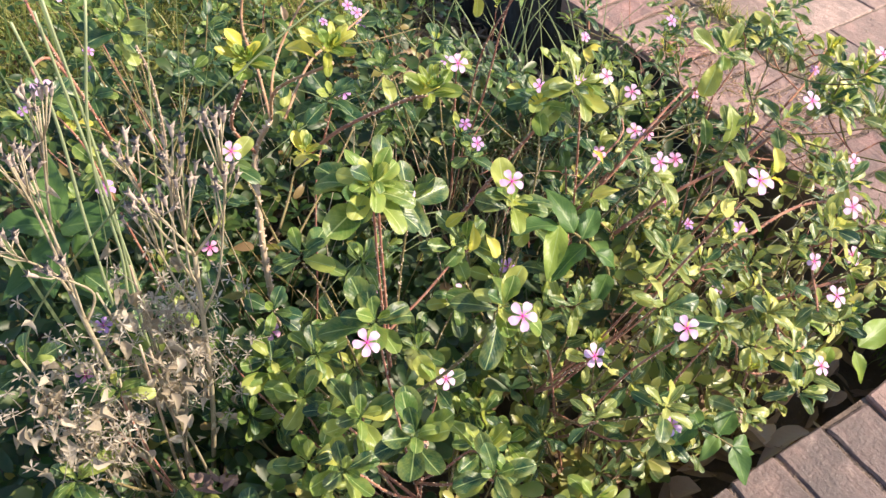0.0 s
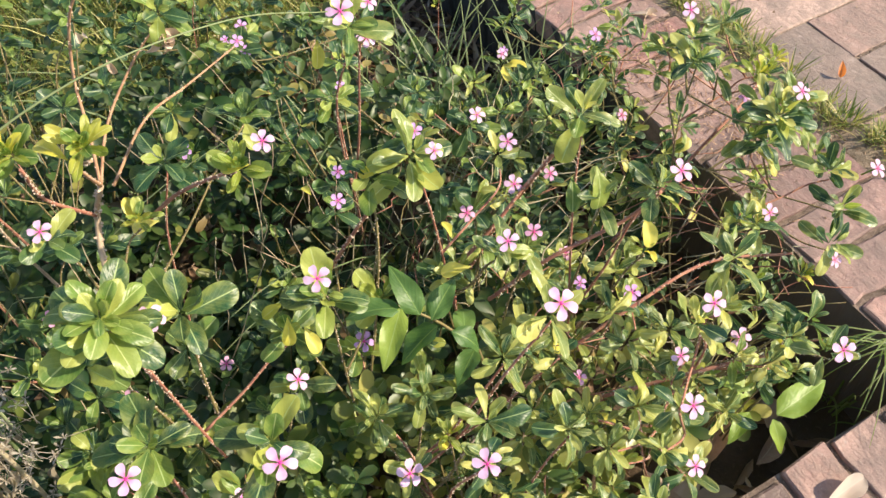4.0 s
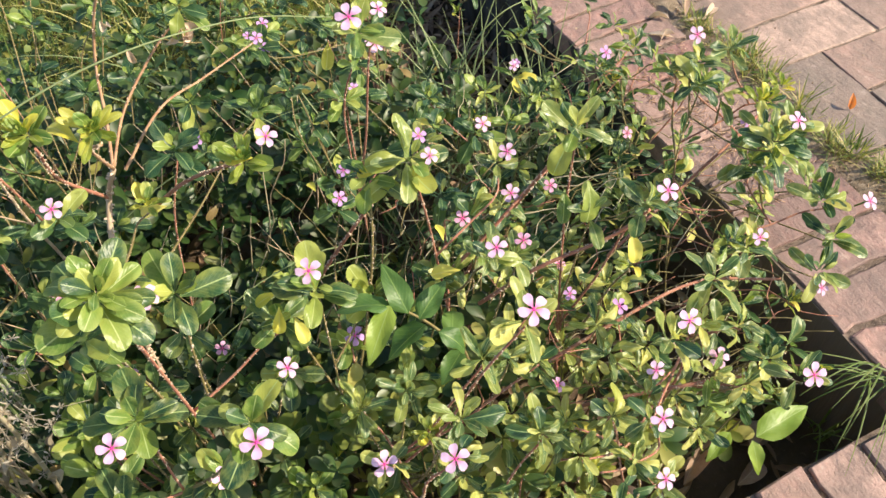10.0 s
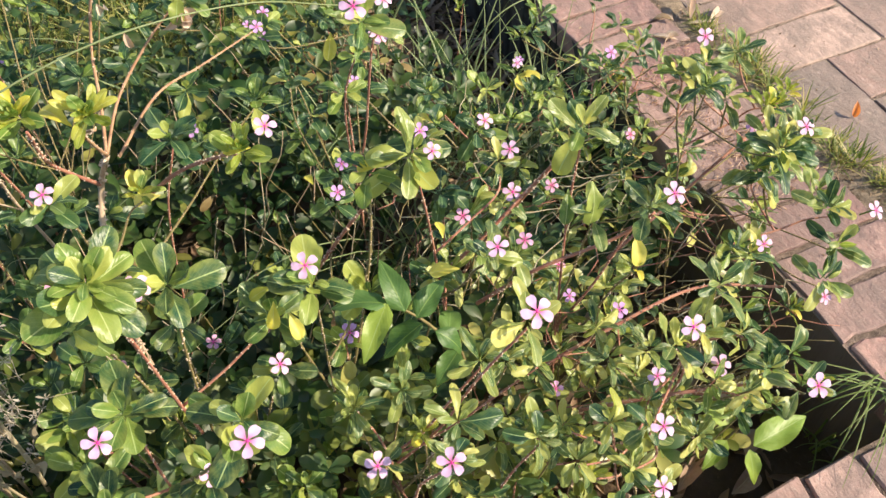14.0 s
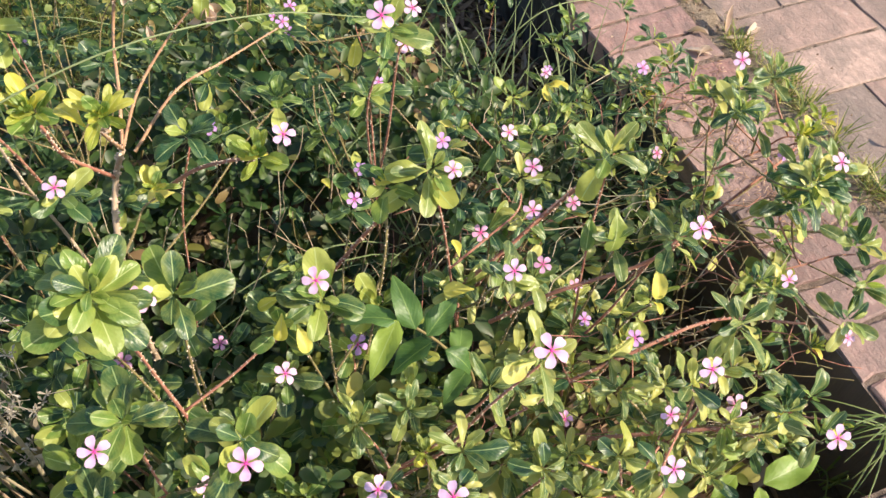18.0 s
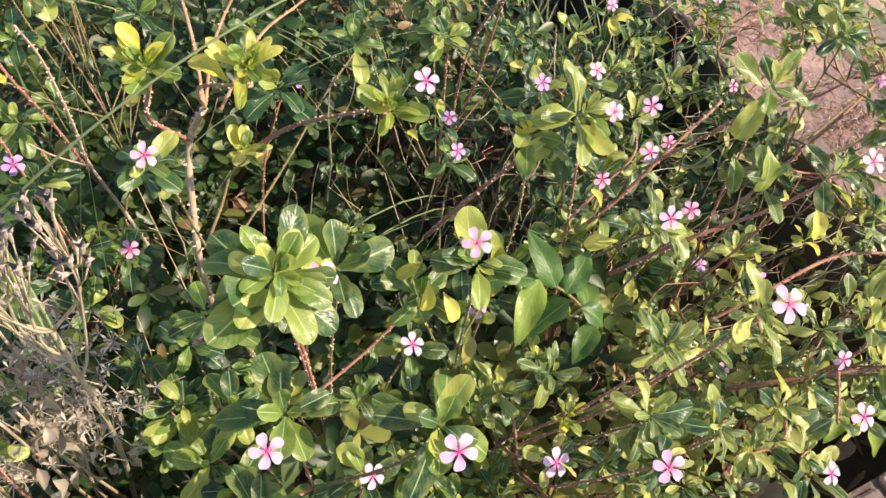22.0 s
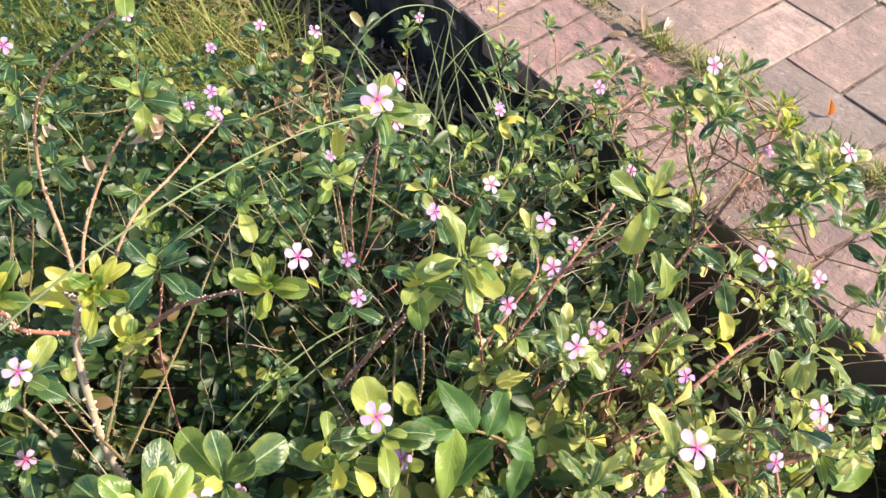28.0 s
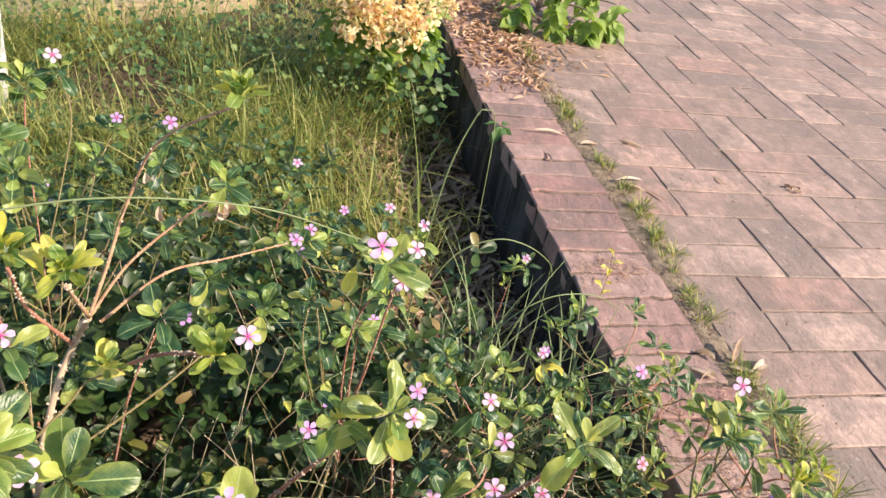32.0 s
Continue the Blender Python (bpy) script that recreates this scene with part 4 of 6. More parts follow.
periwinkle((-0.56, 0.82), [
    (-0.610, 0.545, 0.800, 0.056, 12, 3), (-0.52, 0.92, 0.45, 0.046, 9, 0), (-0.60, 0.72, 0.55, 0.046, 8, 1), (-0.655, 0.88, 0.48, 0.046, 9, 0)], [
    (-0.623, 0.531, 0.832, 0.043, 0), (-0.570, 0.585, 0.790, 0.030, 0), (-0.585, 0.57, 0.755, 0.034, 0), (-0.681, 0.919, 0.563, 0.030, 2), (-0.670, 0.931, 0.530, 0.028, 2)],
    "tall periwinkle holding a bright pale-pink flower among grass", 21, 14)
periwinkle((-0.47, 1.14), [
    (-0.43, 1.11, 0.44, 0.052, 10, 1), (-0.50, 1.20, 0.34, 0.042, 9, 0), (-0.58, 1.10, 0.36, 0.042, 9, 0), (-0.66, 1.16, 0.38, 0.044, 9, 0)], [
    (-0.424, 1.105, 0.475, 0.034, 0), (-0.549, 1.335, 0.355, 0.030, 2), (-0.460, 1.275, 0.405, 0.032, 0), (-0.649, 1.030, 0.508, 0.030, 2), (-0.672, 1.107, 0.438, 0.026, 2)],
    LBL, 22, 12)
periwinkle((-0.19, 1.24), [(-0.171, 1.205, 0.315, 0.044, 10, 1), (-0.20, 1.17, 0.29, 0.040, 7, 2)], [(-0.172, 1.160, 0.362, 0.026, 0)],
           "small young periwinkle standing alone by the dark kerb", 23, 0, 0)
plant_behind = periwinkle((-1.12, 0.98), [
    (-1.070, 0.880, 0.692, 0.058, 13, 1), (-1.165, 1.035, 0.770, 0.058, 11, 1), (-1.098, 1.090, 0.735, 0.056, 10, 1), (-0.90, 1.05, 0.62, 0.05, 9, 0),
    (-1.02, 1.18, 0.55, 0.048, 9, 1), (-1.18, 0.90, 0.56, 0.05, 8, 2), (-0.97, 0.98, 0.52, 0.05, 9, 0), (-0.82, 0.95, 0.46, 0.05, 9, 0)], [
    (-1.157, 1.020, 0.802, 0.042, 0), (-1.125, 0.977, 0.715, 0.036, 0), (-1.055, 1.099, 0.770, 0.034, 0), (-1.019, 1.400, 0.515, 0.032, 2),
    (-0.883, 1.067, 0.684, 0.032, 2), (-1.249, 1.111, 0.457, 0.028, 2), (-1.111, 1.173, 0.451, 0.028, 2), (-1.108, 1.149, 0.505, 0.028, 2)], LBL, 24, 14)
periwinkle((-1.15, 0.70), [
    (-1.154, 0.720, 0.520, 0.050, 8, 0), (-1.172, 0.890, 0.470, 0.050, 8, 1), (-1.23, 0.62, 0.46, 0.056, 9, 0), (-1.04, 0.74, 0.47, 0.05, 9, 0)], [
    (-1.199, 0.790, 0.698, 0.036, 0), (-1.179, 0.767, 0.520, 0.038, 2), (-1.085, 0.613, 0.480, 0.032, 1), (-1.288, 0.448, 0.535, 0.030, 1), (-1.244, 0.450, 0.600, 0.026, 2)], LBL, 25, 14)
periwinkle((-0.72, 1.52), [(-0.66, 1.50, 0.30, 0.040, 8, 1), (-0.80, 1.42, 0.34, 0.042, 9, 0), (-0.58, 1.38, 0.30, 0.040, 8, 0), (-0.86, 1.28, 0.40, 0.045, 9, 0)],
           [(-0.643, 1.536, 0.355, 0.032, 0)], "low periwinkle at the edge of the leaf litter", 26, 10, 90)
periwinkle((-1.22, 0.36), [(-1.26, 0.39, 0.56, 0.052, 8, 1), (-1.32, 0.28, 0.45, 0.055, 9, 0), (-1.20, 0.22, 0.44, 0.055, 9, 0), (-1.16, 0.08, 0.42, 0.055, 9, 0), (-1.30, 0.50, 0.40, 0.055, 8, 0), (-1.30, 0.435, 0.50, 0.044, 9, 1), (-1.35, 0.375, 0.45, 0.050, 10, 1), (-1.36, 0.575, 0.45, 0.050, 9, 0), (-1.25, 0.27, 0.42, 0.050, 10, 0)], [],
           LBL, 27, 26, 260)

single_leaves(plant_fork, [(-0.795, 0.479, 0.734, 160, 0.1, 0.035), (-0.993, 0.55, 0.832, 100, 1.8, 0.034), (-0.945, 0.475, 0.85, 130, 0.7, 0.040),
    (-0.920, 0.61, 0.575, 170, 0.0, 0.040), (-0.820, 0.325, 0.618, 245, -0.7, 0.037), (-0.800, 0.315, 0.603, 275, -0.6, 0.034), (-0.825, 0.36, 0.625, 190, 0.0, 0.032),
    (-0.613, 0.323, 0.590, 160, 0.0, 0.037), (-0.663, 0.419, 0.702, 165, 0.1, 0.032), (-0.409, 0.228, 0.627, 255, -0.6, 0.040),
    ], L_YELLOW, 43)
single_leaves(plant_fork, [(-0.640, 0.600, 0.735, 245, -0.5, 0.036), (-0.60, 0.36, 0.62, 80, 0.5, 0.024), (-0.62, 0.22, 0.36, 40, 0.1, 0.040), (-0.70, 0.62, 0.50, 100, 0.2, 0.024)], L_YELLOW, 43)
single_leaves(plant_fork, [(-0.428, 0.293, 0.651, 255, -0.4, 0.056), (-0.45, 0.32, 0.63, 240, -0.2, 0.045), (-0.655, 0.40, 0.69, 200, 0.0, 0.052)], L_YOUNG, 44)

# the bare forked stems that rise above the leaves
rng = random.Random(40)
fork = (-0.972, 0.676, 0.560)
for pts, r0, r1, stuff_of in (
        ([(-1.03, 0.60, 0.0), (-1.02, 0.60, 0.36), (-0.995, 0.64, 0.50), fork, (-0.945, 0.655, 0.625)], 0.0052, 0.0037, M_TRUNK),
        ([fork, (-1.005, 0.63, 0.66), (-0.992, 0.552, 0.777)], 0.0029, 0.0019, M_STEM),
        ([(-0.945, 0.655, 0.625), (-0.948, 0.59, 0.72), (-0.917, 0.465, 0.825)], 0.0025, 0.0017, M_TANSTEM),
        ([(-0.945, 0.655, 0.625), (-0.930, 0.72, 0.66), (-0.915, 0.80, 0.70), (-0.87, 0.79, 0.80), (-0.775, 0.735, 0.885)], 0.0025, 0.0016, M_TANSTEM),
        ([(-0.945, 0.655, 0.625), (-0.905, 0.72, 0.66), (-0.84, 0.77, 0.70), (-0.79, 0.765, 0.745)], 0.0023, 0.0013, M_TANSTEM),
        ([(-0.93, 0.64, 0.63), (-0.86, 0.70, 0.66), (-0.79, 0.76, 0.64), (-0.70, 0.83, 0.62)], 0.0022, 0.0013, M_TANSTEM),
        ([(-0.93, 0.63, 0.55), (-0.868, 0.599, 0.612), (-0.81, 0.52, 0.690), (-0.792, 0.482, 0.718)], 0.0032, 0.0016, M_STEM)):
    stem(plant_fork, smooth_line(pts, 6), r0, r1, rng, True, stuff_of)

stem(plant_fork, smooth_line([(-1.05, 0.70, 0.0), (-1.081, 0.735, 0.361), (-1.095, 0.735, 0.508), (-1.084, 0.69, 0.63), (-1.078, 0.665, 0.74), (-1.083, 0.65, 0.80)], 6), 0.0030, 0.0013, rng, True, M_TRUNK)
stem(plant_fork, smooth_line([(-1.094, 0.732, 0.51), (-1.12, 0.70, 0.58), (-1.135, 0.69, 0.62)], 5), 0.0014, 0.0008, rng, False, M_TRUNK)

# withered leaves that hang from the forked stems
for p, way, size in (((-0.790, 0.745, 0.745), (0.6, -0.3, -0.8), 0.045), ((-0.792, 0.742, 0.742), (-0.3, -0.5, -0.8), 0.040), ((-0.795, 0.740, 0.742), (0.2, -0.7, -0.7), 0.042),
                     ((-0.800, 0.735, 0.735), (0.8, -0.2, -0.4), 0.036), ((-0.800, 0.740, 0.740), (-0.7, -0.1, -0.7), 0.034), ((-0.89, 0.8, 0.748), (0.3, -0.2, -0.9), 0.036), ((-0.87, 0.75, 0.729), (0.1, -0.5, -0.8), 0.034)):
    place("withered_leaf", rng.choice(L_CURL), plant_fork, aim(Vector(p), Vector(way), Vector((0.2, -1, 0.3)), size, rng.uniform(-0.6, 0.6)), "withered tan leaf hanging curled")

# orange-brown bare stems that hold up the tall plant behind
for pts in ([(-1.11, 0.96, 0.0), (-1.13, 0.90, 0.40), (-1.15, 0.87, 0.58), (-1.17, 0.95, 0.70), (-1.165, 1.03, 0.76)],
            [(-1.15, 0.87, 0.58), (-1.17, 0.90, 0.66), (-1.20, 0.85, 0.69), (-1.195, 0.80, 0.69)]):
    stem(plant_behind, smooth_line(pts, 6), 0.0027, 0.0018, rng, True, M_STEM)

# bare red stems between the middle plants
for pts in ([(-0.74, 0.50, 0.44), (-0.69, 0.46, 0.56), (-0.64, 0.42, 0.67)],
            [(-0.60, 0.42, 0.42), (-0.52, 0.41, 0.50), (-0.44, 0.42, 0.56), (-0.36, 0.44, 0.585)],
            [(-0.56, 0.34, 0.46), (-0.49, 0.307, 0.54), (-0.40, 0.283, 0.58), (-0.362, 0.266, 0.63)],
            [(-0.51, 0.51, 0.27), (-0.48, 0.465, 0.42), (-0.455, 0.425, 0.53), (-0.455, 0.36, 0.66), (-0.436, 0.338, 0.715)], [(-0.30, 0.40, 0.34), (-0.15, 0.42, 0.42), (-0.02, 0.45, 0.46), (0.10, 0.51, 0.44)],
            [(-0.50, 0.16, 0.42), (-0.38, 0.10, 0.48), (-0.27, 0.06, 0.49)],
            [(-0.52, 0.26, 0.36), (-0.40, 0.24, 0.44), (-0.27, 0.24, 0.45), (-0.15, 0.20, 0.43)]):
    bm = bmesh.new()
    line = smooth_line(pts, 6)
    tube(bm, line, 0.0030, 0.0020)
    scars(bm, line, 0.0025, rng)
    part("stem", bm, [M_STEM, M_SCAR], plant_fork, "bare red stem studded with pale scars")

# dead thin twigs tangled in the shade of the right side
twigs = thing("twig_tangle", (-0.32, 0.38, 0), "tangle of thin dry red-brown twigs under the plants", "twigs")
for k in range(240):
    x, y = rng.uniform(-0.62, -0.12), rng.uniform(0.16, 0.75)
    a = rng.uniform(-1.0, 1.4)
    d = Vector((math.cos(a), math.sin(a), rng.uniform(-0.2, 0.5))) * rng.uniform(0.05, 0.15)
    kink = Vector((rng.uniform(-1, 1), rng.uniform(-1, 1), rng.uniform(-0.3, 1))) * 0.016
    p = Vector((x, y, rng.uniform(0.12, 0.44) if x < -0.05 else rng.uniform(0.27, 0.40)))
    bm = bmesh.new()
    tube(bm, smooth_line([p, p + d * 0.35 + kink, p + d * 0.7 - kink * 0.4, p + d], 2), 0.0011, 0.0006, 4)
    part("twig", bm, (M_STEM, M_DRYSTEM, M_TWIG)[k % 3], twigs)

stalks = thing("twig_tangle", (-0.86, 0.86, 0), "dry tan stalks standing in the shade between the plants", "twigs")
for k in range(110):
    p = Vector((rng.uniform(-1.22, -0.56), rng.uniform(0.52, 1.15), rng.uniform(0.02, 0.20)))
    d = Vector((rng.uniform(-0.5, 0.5), rng.uniform(-0.5, 0.4), 1.0)).normalized() * rng.uniform(0.14, 0.34)
    kink = Vector((rng.uniform(-1, 1), rng.uniform(-1, 1), 0)) * 0.014
    bm = bmesh.new()
    tube(bm, smooth_line([p, p + d * 0.35 + kink, p + d * 0.7 - kink * 0.4, p + d], 2), 0.0014, 0.0007, 4)
    part("twig", bm, (M_DRYSTEM, M_TRUNK, M_TWIG)[k % 3], stalks)

PITCH = 0.0935     # from one coping brick to the next

# ---- other plants in the bed ----
def loose_leaf(name, kinds, p, along, face, size, label, category, group="", pick=0, roll=0.0):
    return tagged(place(name, kinds[pick % len(kinds)], None, aim(Vector(p), Vector(along), Vector(face), size, roll)), label, category, group)


def sapling(base, pts, leaves, kinds, label, seed, r=0.003):
    rng = random.Random(seed)
    plant = thing("sapling", base, label, "seedling")
    bm = bmesh.new()
    line = smooth_line(pts, 6)
    tube(bm, line, r, r * 0.5)
    part("stem", bm, M_TWIG, plant, smooth=True)
    for x, y, z, a, tilt, size in leaves:
        d = Vector((math.cos(radians(a)), math.sin(radians(a)), tilt))
        place("leaf", rng.choice(kinds), plant, aim(Vector((x, y, z)), d, Z, size, rng.uniform(-0.25, 0.25)))
    return plant


seedling = sapling((-0.58, 0.30, 0), [(-0.58, 0.30, 0), (-0.60, 0.29, 0.40), (-0.64, 0.30, 0.51), (-0.685, 0.32, 0.57)], [
    (-0.690, 0.320, 0.570, 152, 0.25, 0.072), (-0.672, 0.310, 0.555, 100, 1.4, 0.072), (-0.66, 0.305, 0.54, 30, 0.5, 0.066),
    (-0.655, 0.30, 0.53, 180, -0.5, 0.070), (-0.64, 0.295, 0.51, 320, -0.3, 0.058), (-0.62, 0.30, 0.48, 60, 0.2, 0.062), (-0.61, 0.29, 0.45, 210, -0.2, 0.056)],
    L_WEED, "young seedling with broad pointed bright-green leaves", 51)
place("leaf", L_LIME[2], seedling, aim(Vector((-0.690, 0.320, 0.572)), Vector((-0.060, -0.058, -0.022)), Vector((0, -0.3, 1)), 0.078, 0.1), "bright lime-green pointed leaf")
sapling((-0.62, 0.14, 0), [(-0.62, 0.14, 0), (-0.63, 0.12, 0.30), (-0.625, 0.06, 0.37), (-0.60, 0.02, 0.36)], [
    (-0.625, 0.07, 0.375, 190, -0.1, 0.05), (-0.625, 0.06, 0.372, 60, 0.1, 0.05), (-0.61, 0.04, 0.37, 20, 0.0, 0.055), (-0.61, 0.04, 0.37, 200, -0.1, 0.045),
    (-0.60, 0.02, 0.36, 340, -0.2, 0.060), (-0.60, 0.02, 0.36, 260, -0.5, 0.055)], L_WEED, "small leaflets of a pale-green seedling above the kerb", 52, 0.002)
sapling((-0.25, 0.12, 0), [(-0.25, 0.12, 0), (-0.25, 0.11, 0.16), (-0.235, 0.10, 0.255)], [
    (-0.250, 0.062, 0.270, 2, 0.12, 0.105), (-0.25, 0.11, 0.25, 120, 0.5, 0.07), (-0.255, 0.062, 0.262, 262, -0.75, 0.058), (-0.27, 0.09, 0.25, 200, 0.0, 0.06)],
    L_LIME, "low seedling with one large torn lime-green leaf", 53, 0.002)
sapling((-1.27, 0.73, 0), [(-1.27, 0.73, 0), (-1.265, 0.72, 0.34), (-1.255, 0.715, 0.54)], [
    (-1.255, 0.715, 0.54, 75, 1.2, 0.10), (-1.255, 0.71, 0.53, 330, 0.3, 0.10), (-1.26, 0.715, 0.52, 250, 0.4, 0.11), (-1.26, 0.715, 0.53, 160, 0.6, 0.10),
    (-1.26, 0.72, 0.46, 20, 0.4, 0.10), (-1.265, 0.72, 0.43, 290, 0.2, 0.11), (-1.265, 0.72, 0.47, 205, 0.3, 0.11), (-1.262, 0.718, 0.50, 120, 0.9, 0.10)], L_SOFT, "weed with large soft mid-green leaves", 54, 0.004)
sapling((-0.01, 1.99, 0), [(-0.03, 1.97, 0.02), (-0.02, 2.0, 0.16), (0.0, 2.0, 0.25), (0.01, 1.99, 0.262)], [
    (0.01, 1.99, 0.262, 290, -0.5, 0.06), (0.0, 1.99, 0.262, 240, -0.6, 0.065), (0.0, 2.0, 0.262, 170, 0.1, 0.05), (0.01, 2.0, 0.262, 40, 0.2, 0.045), (0.0, 1.99, 0.25, 200, -0.9, 0.05)],
    L_WEED, "creeper tip with drooping pointed leaves over the kerb edge", 55, 0.0016)
sapling((0.03, 1.16, KTOP - 0.02), [(0.03, 1.16, KTOP - 0.02), (0.035, 1.165, KTOP + 0.07), (0.03, 1.17, KTOP + 0.14)], [
    (0.03, 1.16, KTOP + 0.02 + 0.018 * k, 137 * k, 0.8, 0.026) for k in range(7)], L_YELLOW, "yellowish upright sprout in a joint of the kerb", 56, 0.001)


def tuft(name, base, blades, label, material, seed, group="", kind=""):
    """A clump of long arching blades: each blade base, way, length, lift and width."""
    rng = random.Random(seed)
    plant = thing(name, base, label, "grass", group)
    for dx, dy, a, length, lift, width, bend in blades:
        bm = bmesh.new()
        ribbon(bm, Vector(base) + Vector((dx, dy, 0)), a, length, lift, width, bend, rng, 10)
        part("blade", bm, material, plant)
    return plant


def ribbon(bm, p, a, length, lift, width, bend, rng, steps=4):
    d = Vector((math.cos(a), math.sin(a), 0))
    side = Vector((-d.y, d.x, 0))
    last = None
    for i in range(steps + 1):
        s = i / steps
        up = lift - bend * s
        c = p
        w = width * (1 - s ** 2) * 0.5 + 0.0002
        row = (bm.verts.new(c - side * w), bm.verts.new(c + Z * w * 0.4), bm.verts.new(c + side * w)) if steps > 5 else (bm.verts.new(c - side * w), bm.verts.new(c + side * w))
        if last:
            for k in range(len(row) - 1):
                f = bm.faces.new((last[k], last[k + 1], row[k + 1], row[k]))
                f.smooth = True
        last = row
        p = p + (d * math.cos(up) + Z * math.sin(up)) * (length / steps)


def many_blades(rng, count, spread, length, width):
    return [(rng.gauss(0, spread), rng.gauss(0, spread), rng.uniform(0, math.tau), length * rng.uniform(0.55, 1.15), rng.uniform(0.95, 1.5), width * rng.uniform(0.7, 1.2), rng.uniform(0.4, 2.3)) for _ in range(count)]


rng = random.Random(60)
tuft("grass_tuft", (-0.50, 0.72, 0), many_blades(rng, 26, 0.03, 0.62, 0.004), "tall thin pale grass standing among the periwinkles", M_STALK, 61, "grass tufts")
tuft("grass_tuft", (-0.31, 0.96, 0), many_blades(rng, 64, 0.06, 0.52, 0.0042), "arching green grass blades near the dark kerb", M_STALK, 62, "grass tufts")
tuft("grass_tuft", (-0.18, 0.84, 0), many_blades(rng, 80, 0.07, 0.46, 0.0042), "arching green grass blades near the dark kerb", M_STALK, 63, "grass tufts")
tuft("grass_tuft", (-0.02, 0.07, 0.02), many_blades(rng, 14, 0.018, 0.26, 0.004), "grass clump growing in the corner of the kerbs", M_GRASS, 64, "grass tufts")
tuft("grass_tuft", (-1.27, 0.54, 0), [(rng.gauss(0, 0.025), rng.gauss(0, 0.025), radians(-35 + rng.uniform(-50, 60)), rng.uniform(0.85, 1.15), rng.uniform(1.36, 1.50), 0.0045, rng.uniform(0.0, 0.22)) for _ in range(5)],
     "tall pale straight grass stalks rising beside the weed", M_STALK, 65, "grass tufts")
tuft("grass_tuft", (0.012, 0.07, KTOP - 0.003), [(rng.gauss(0, 0.012), rng.gauss(0, 0.016), radians(rng.uniform(140, 275)), rng.uniform(0.07, 0.22), rng.uniform(0.30, 1.0), 0.0026, rng.uniform(0.7, 1.9)) for _ in range(26)],
     "grass clump rooted in the joint at the kerb corner", M_SEAM, 66, "grass tufts")
blade = thing("grass_tuft", (-1.36, 0.25, 0), "one long pale grass blade leaning across the plants", "grass", "grass tufts")
bm = bmesh.new()
tube(bm, smooth_line([(-1.42, 0.50, 0.0), (-1.36, 0.475, 0.40), (-1.319, 0.453, 0.625), (-1.167, 0.391, 0.818), (-1.025, 0.369, 0.931), (-0.889, 0.38, 0.972), (-0.758, 0.415, 0.95), (-0.66, 0.452, 0.895)], 8), 0.0015, 0.0006, 5)
part("blade", bm, M_STALK, blade)
tuft("grass_tuft", (-1.28, 0.82, 0.0), [(0, 0, radians(8), 1.05, 1.15, 0.0026, 1.75), (0.02, 0.05, radians(-60), 0.9, 1.3, 0.004, 0.8), (0.06, 0.1, radians(100), 0.9, 1.35, 0.004, 0.4), (0.1, 0.12, radians(80), 0.95, 1.4, 0.004, 0.3), (-0.02, 0.1, radians(30), 0.8, 1.2, 0.004, 0.5)],
     "long arching grass stalks over the periwinkles", M_STALK, 67, "grass tufts")
for pts in ([(-0.44, 1.07, 0.0), (-0.42, 1.10, 0.39), (-0.40, 1.10, 0.60), (-0.37, 1.10, 0.71), (-0.353, 1.10, 0.73), (-0.33, 1.10, 0.70), (-0.32, 1.10, 0.48)],
            [(-0.43, 1.08, 0.0), (-0.41, 1.10, 0.26), (-0.36, 1.10, 0.40), (-0.28, 1.10, 0.45), (-0.21, 1.10, 0.44), (-0.15, 1.10, 0.40), (-0.13, 1.10, 0.36)],
            [(-0.30, 1.00, 0.0), (-0.27, 1.01, 0.26), (-0.18, 1.02, 0.36), (-0.06, 1.04, 0.36), (0.03, 1.06, 0.30)]):
    stalk = thing("grass_stalk", pts[0], "thin pale grass stalk arching over beside the dark kerb", "grass", "grass stalks")
    bm = bmesh.new()
    tube(bm, smooth_line(pts, 7), 0.0022, 0.0008, 5)
    part("stem", bm, M_STALK, stalk)
tuft("grass_tuft", (-0.86, 1.25, 0.02), many_blades(rng, 18, 0.08, 0.60, 0.005), "thin grass growing up behind the periwinkles", M_STALK, 69, "grass tufts")


RUSSET = leaf_set(M_RUSSET, ovate, 0.66, ((1.0, 0.4, 1.3, 0.5, 0.9), (0.8, 0.7, 1.8, 0.5, 1.1), (1.1, 0.3, 0.9, 0.7, 1.0)))


M_FLUFF = plain_material("bleached_seed_head", (0.34, 0.26, 0.22), (0.62, 0.52, 0.46), 260, 0.85)


def seed_head_mesh(k):
    """A slender vase-shaped dry flower head with a frayed, open top."""
    rng = random.Random(200 + k)
    bm = bmesh.new()
    rings = []
    for z, r in ((0.0, 0.06), (0.15, 0.12), (0.5, 0.18), (0.75, 0.17), (0.92, 0.24), (1.0, 0.20)):
        ring = []
        for a in range(8):
            fray = rng.uniform(0.75, 1.25) if z > 0.8 else 1.0
            ray = z == 1.0 and a % 2 == 0
            spread = r * fray * (2.6 if ray else 1.0)
            ring.append(bm.verts.new((math.cos(a * math.tau / 8) * spread + 0.05 * z, math.sin(a * math.tau / 8) * spread, z + (rng.uniform(0.15, 0.45) if ray else 0))))
        rings.append(ring)
    for a, b in zip(rings, rings[1:]):
        for q in range(8):
            bm.faces.new((a[q], a[(q + 1) % 8], b[(q + 1) % 8], b[q]))
    bm.faces.new(rings[0][::-1])
    bm.faces.new(rings[-1])
    return mesh_of("seed_head", bm, M_FLUFF, True)


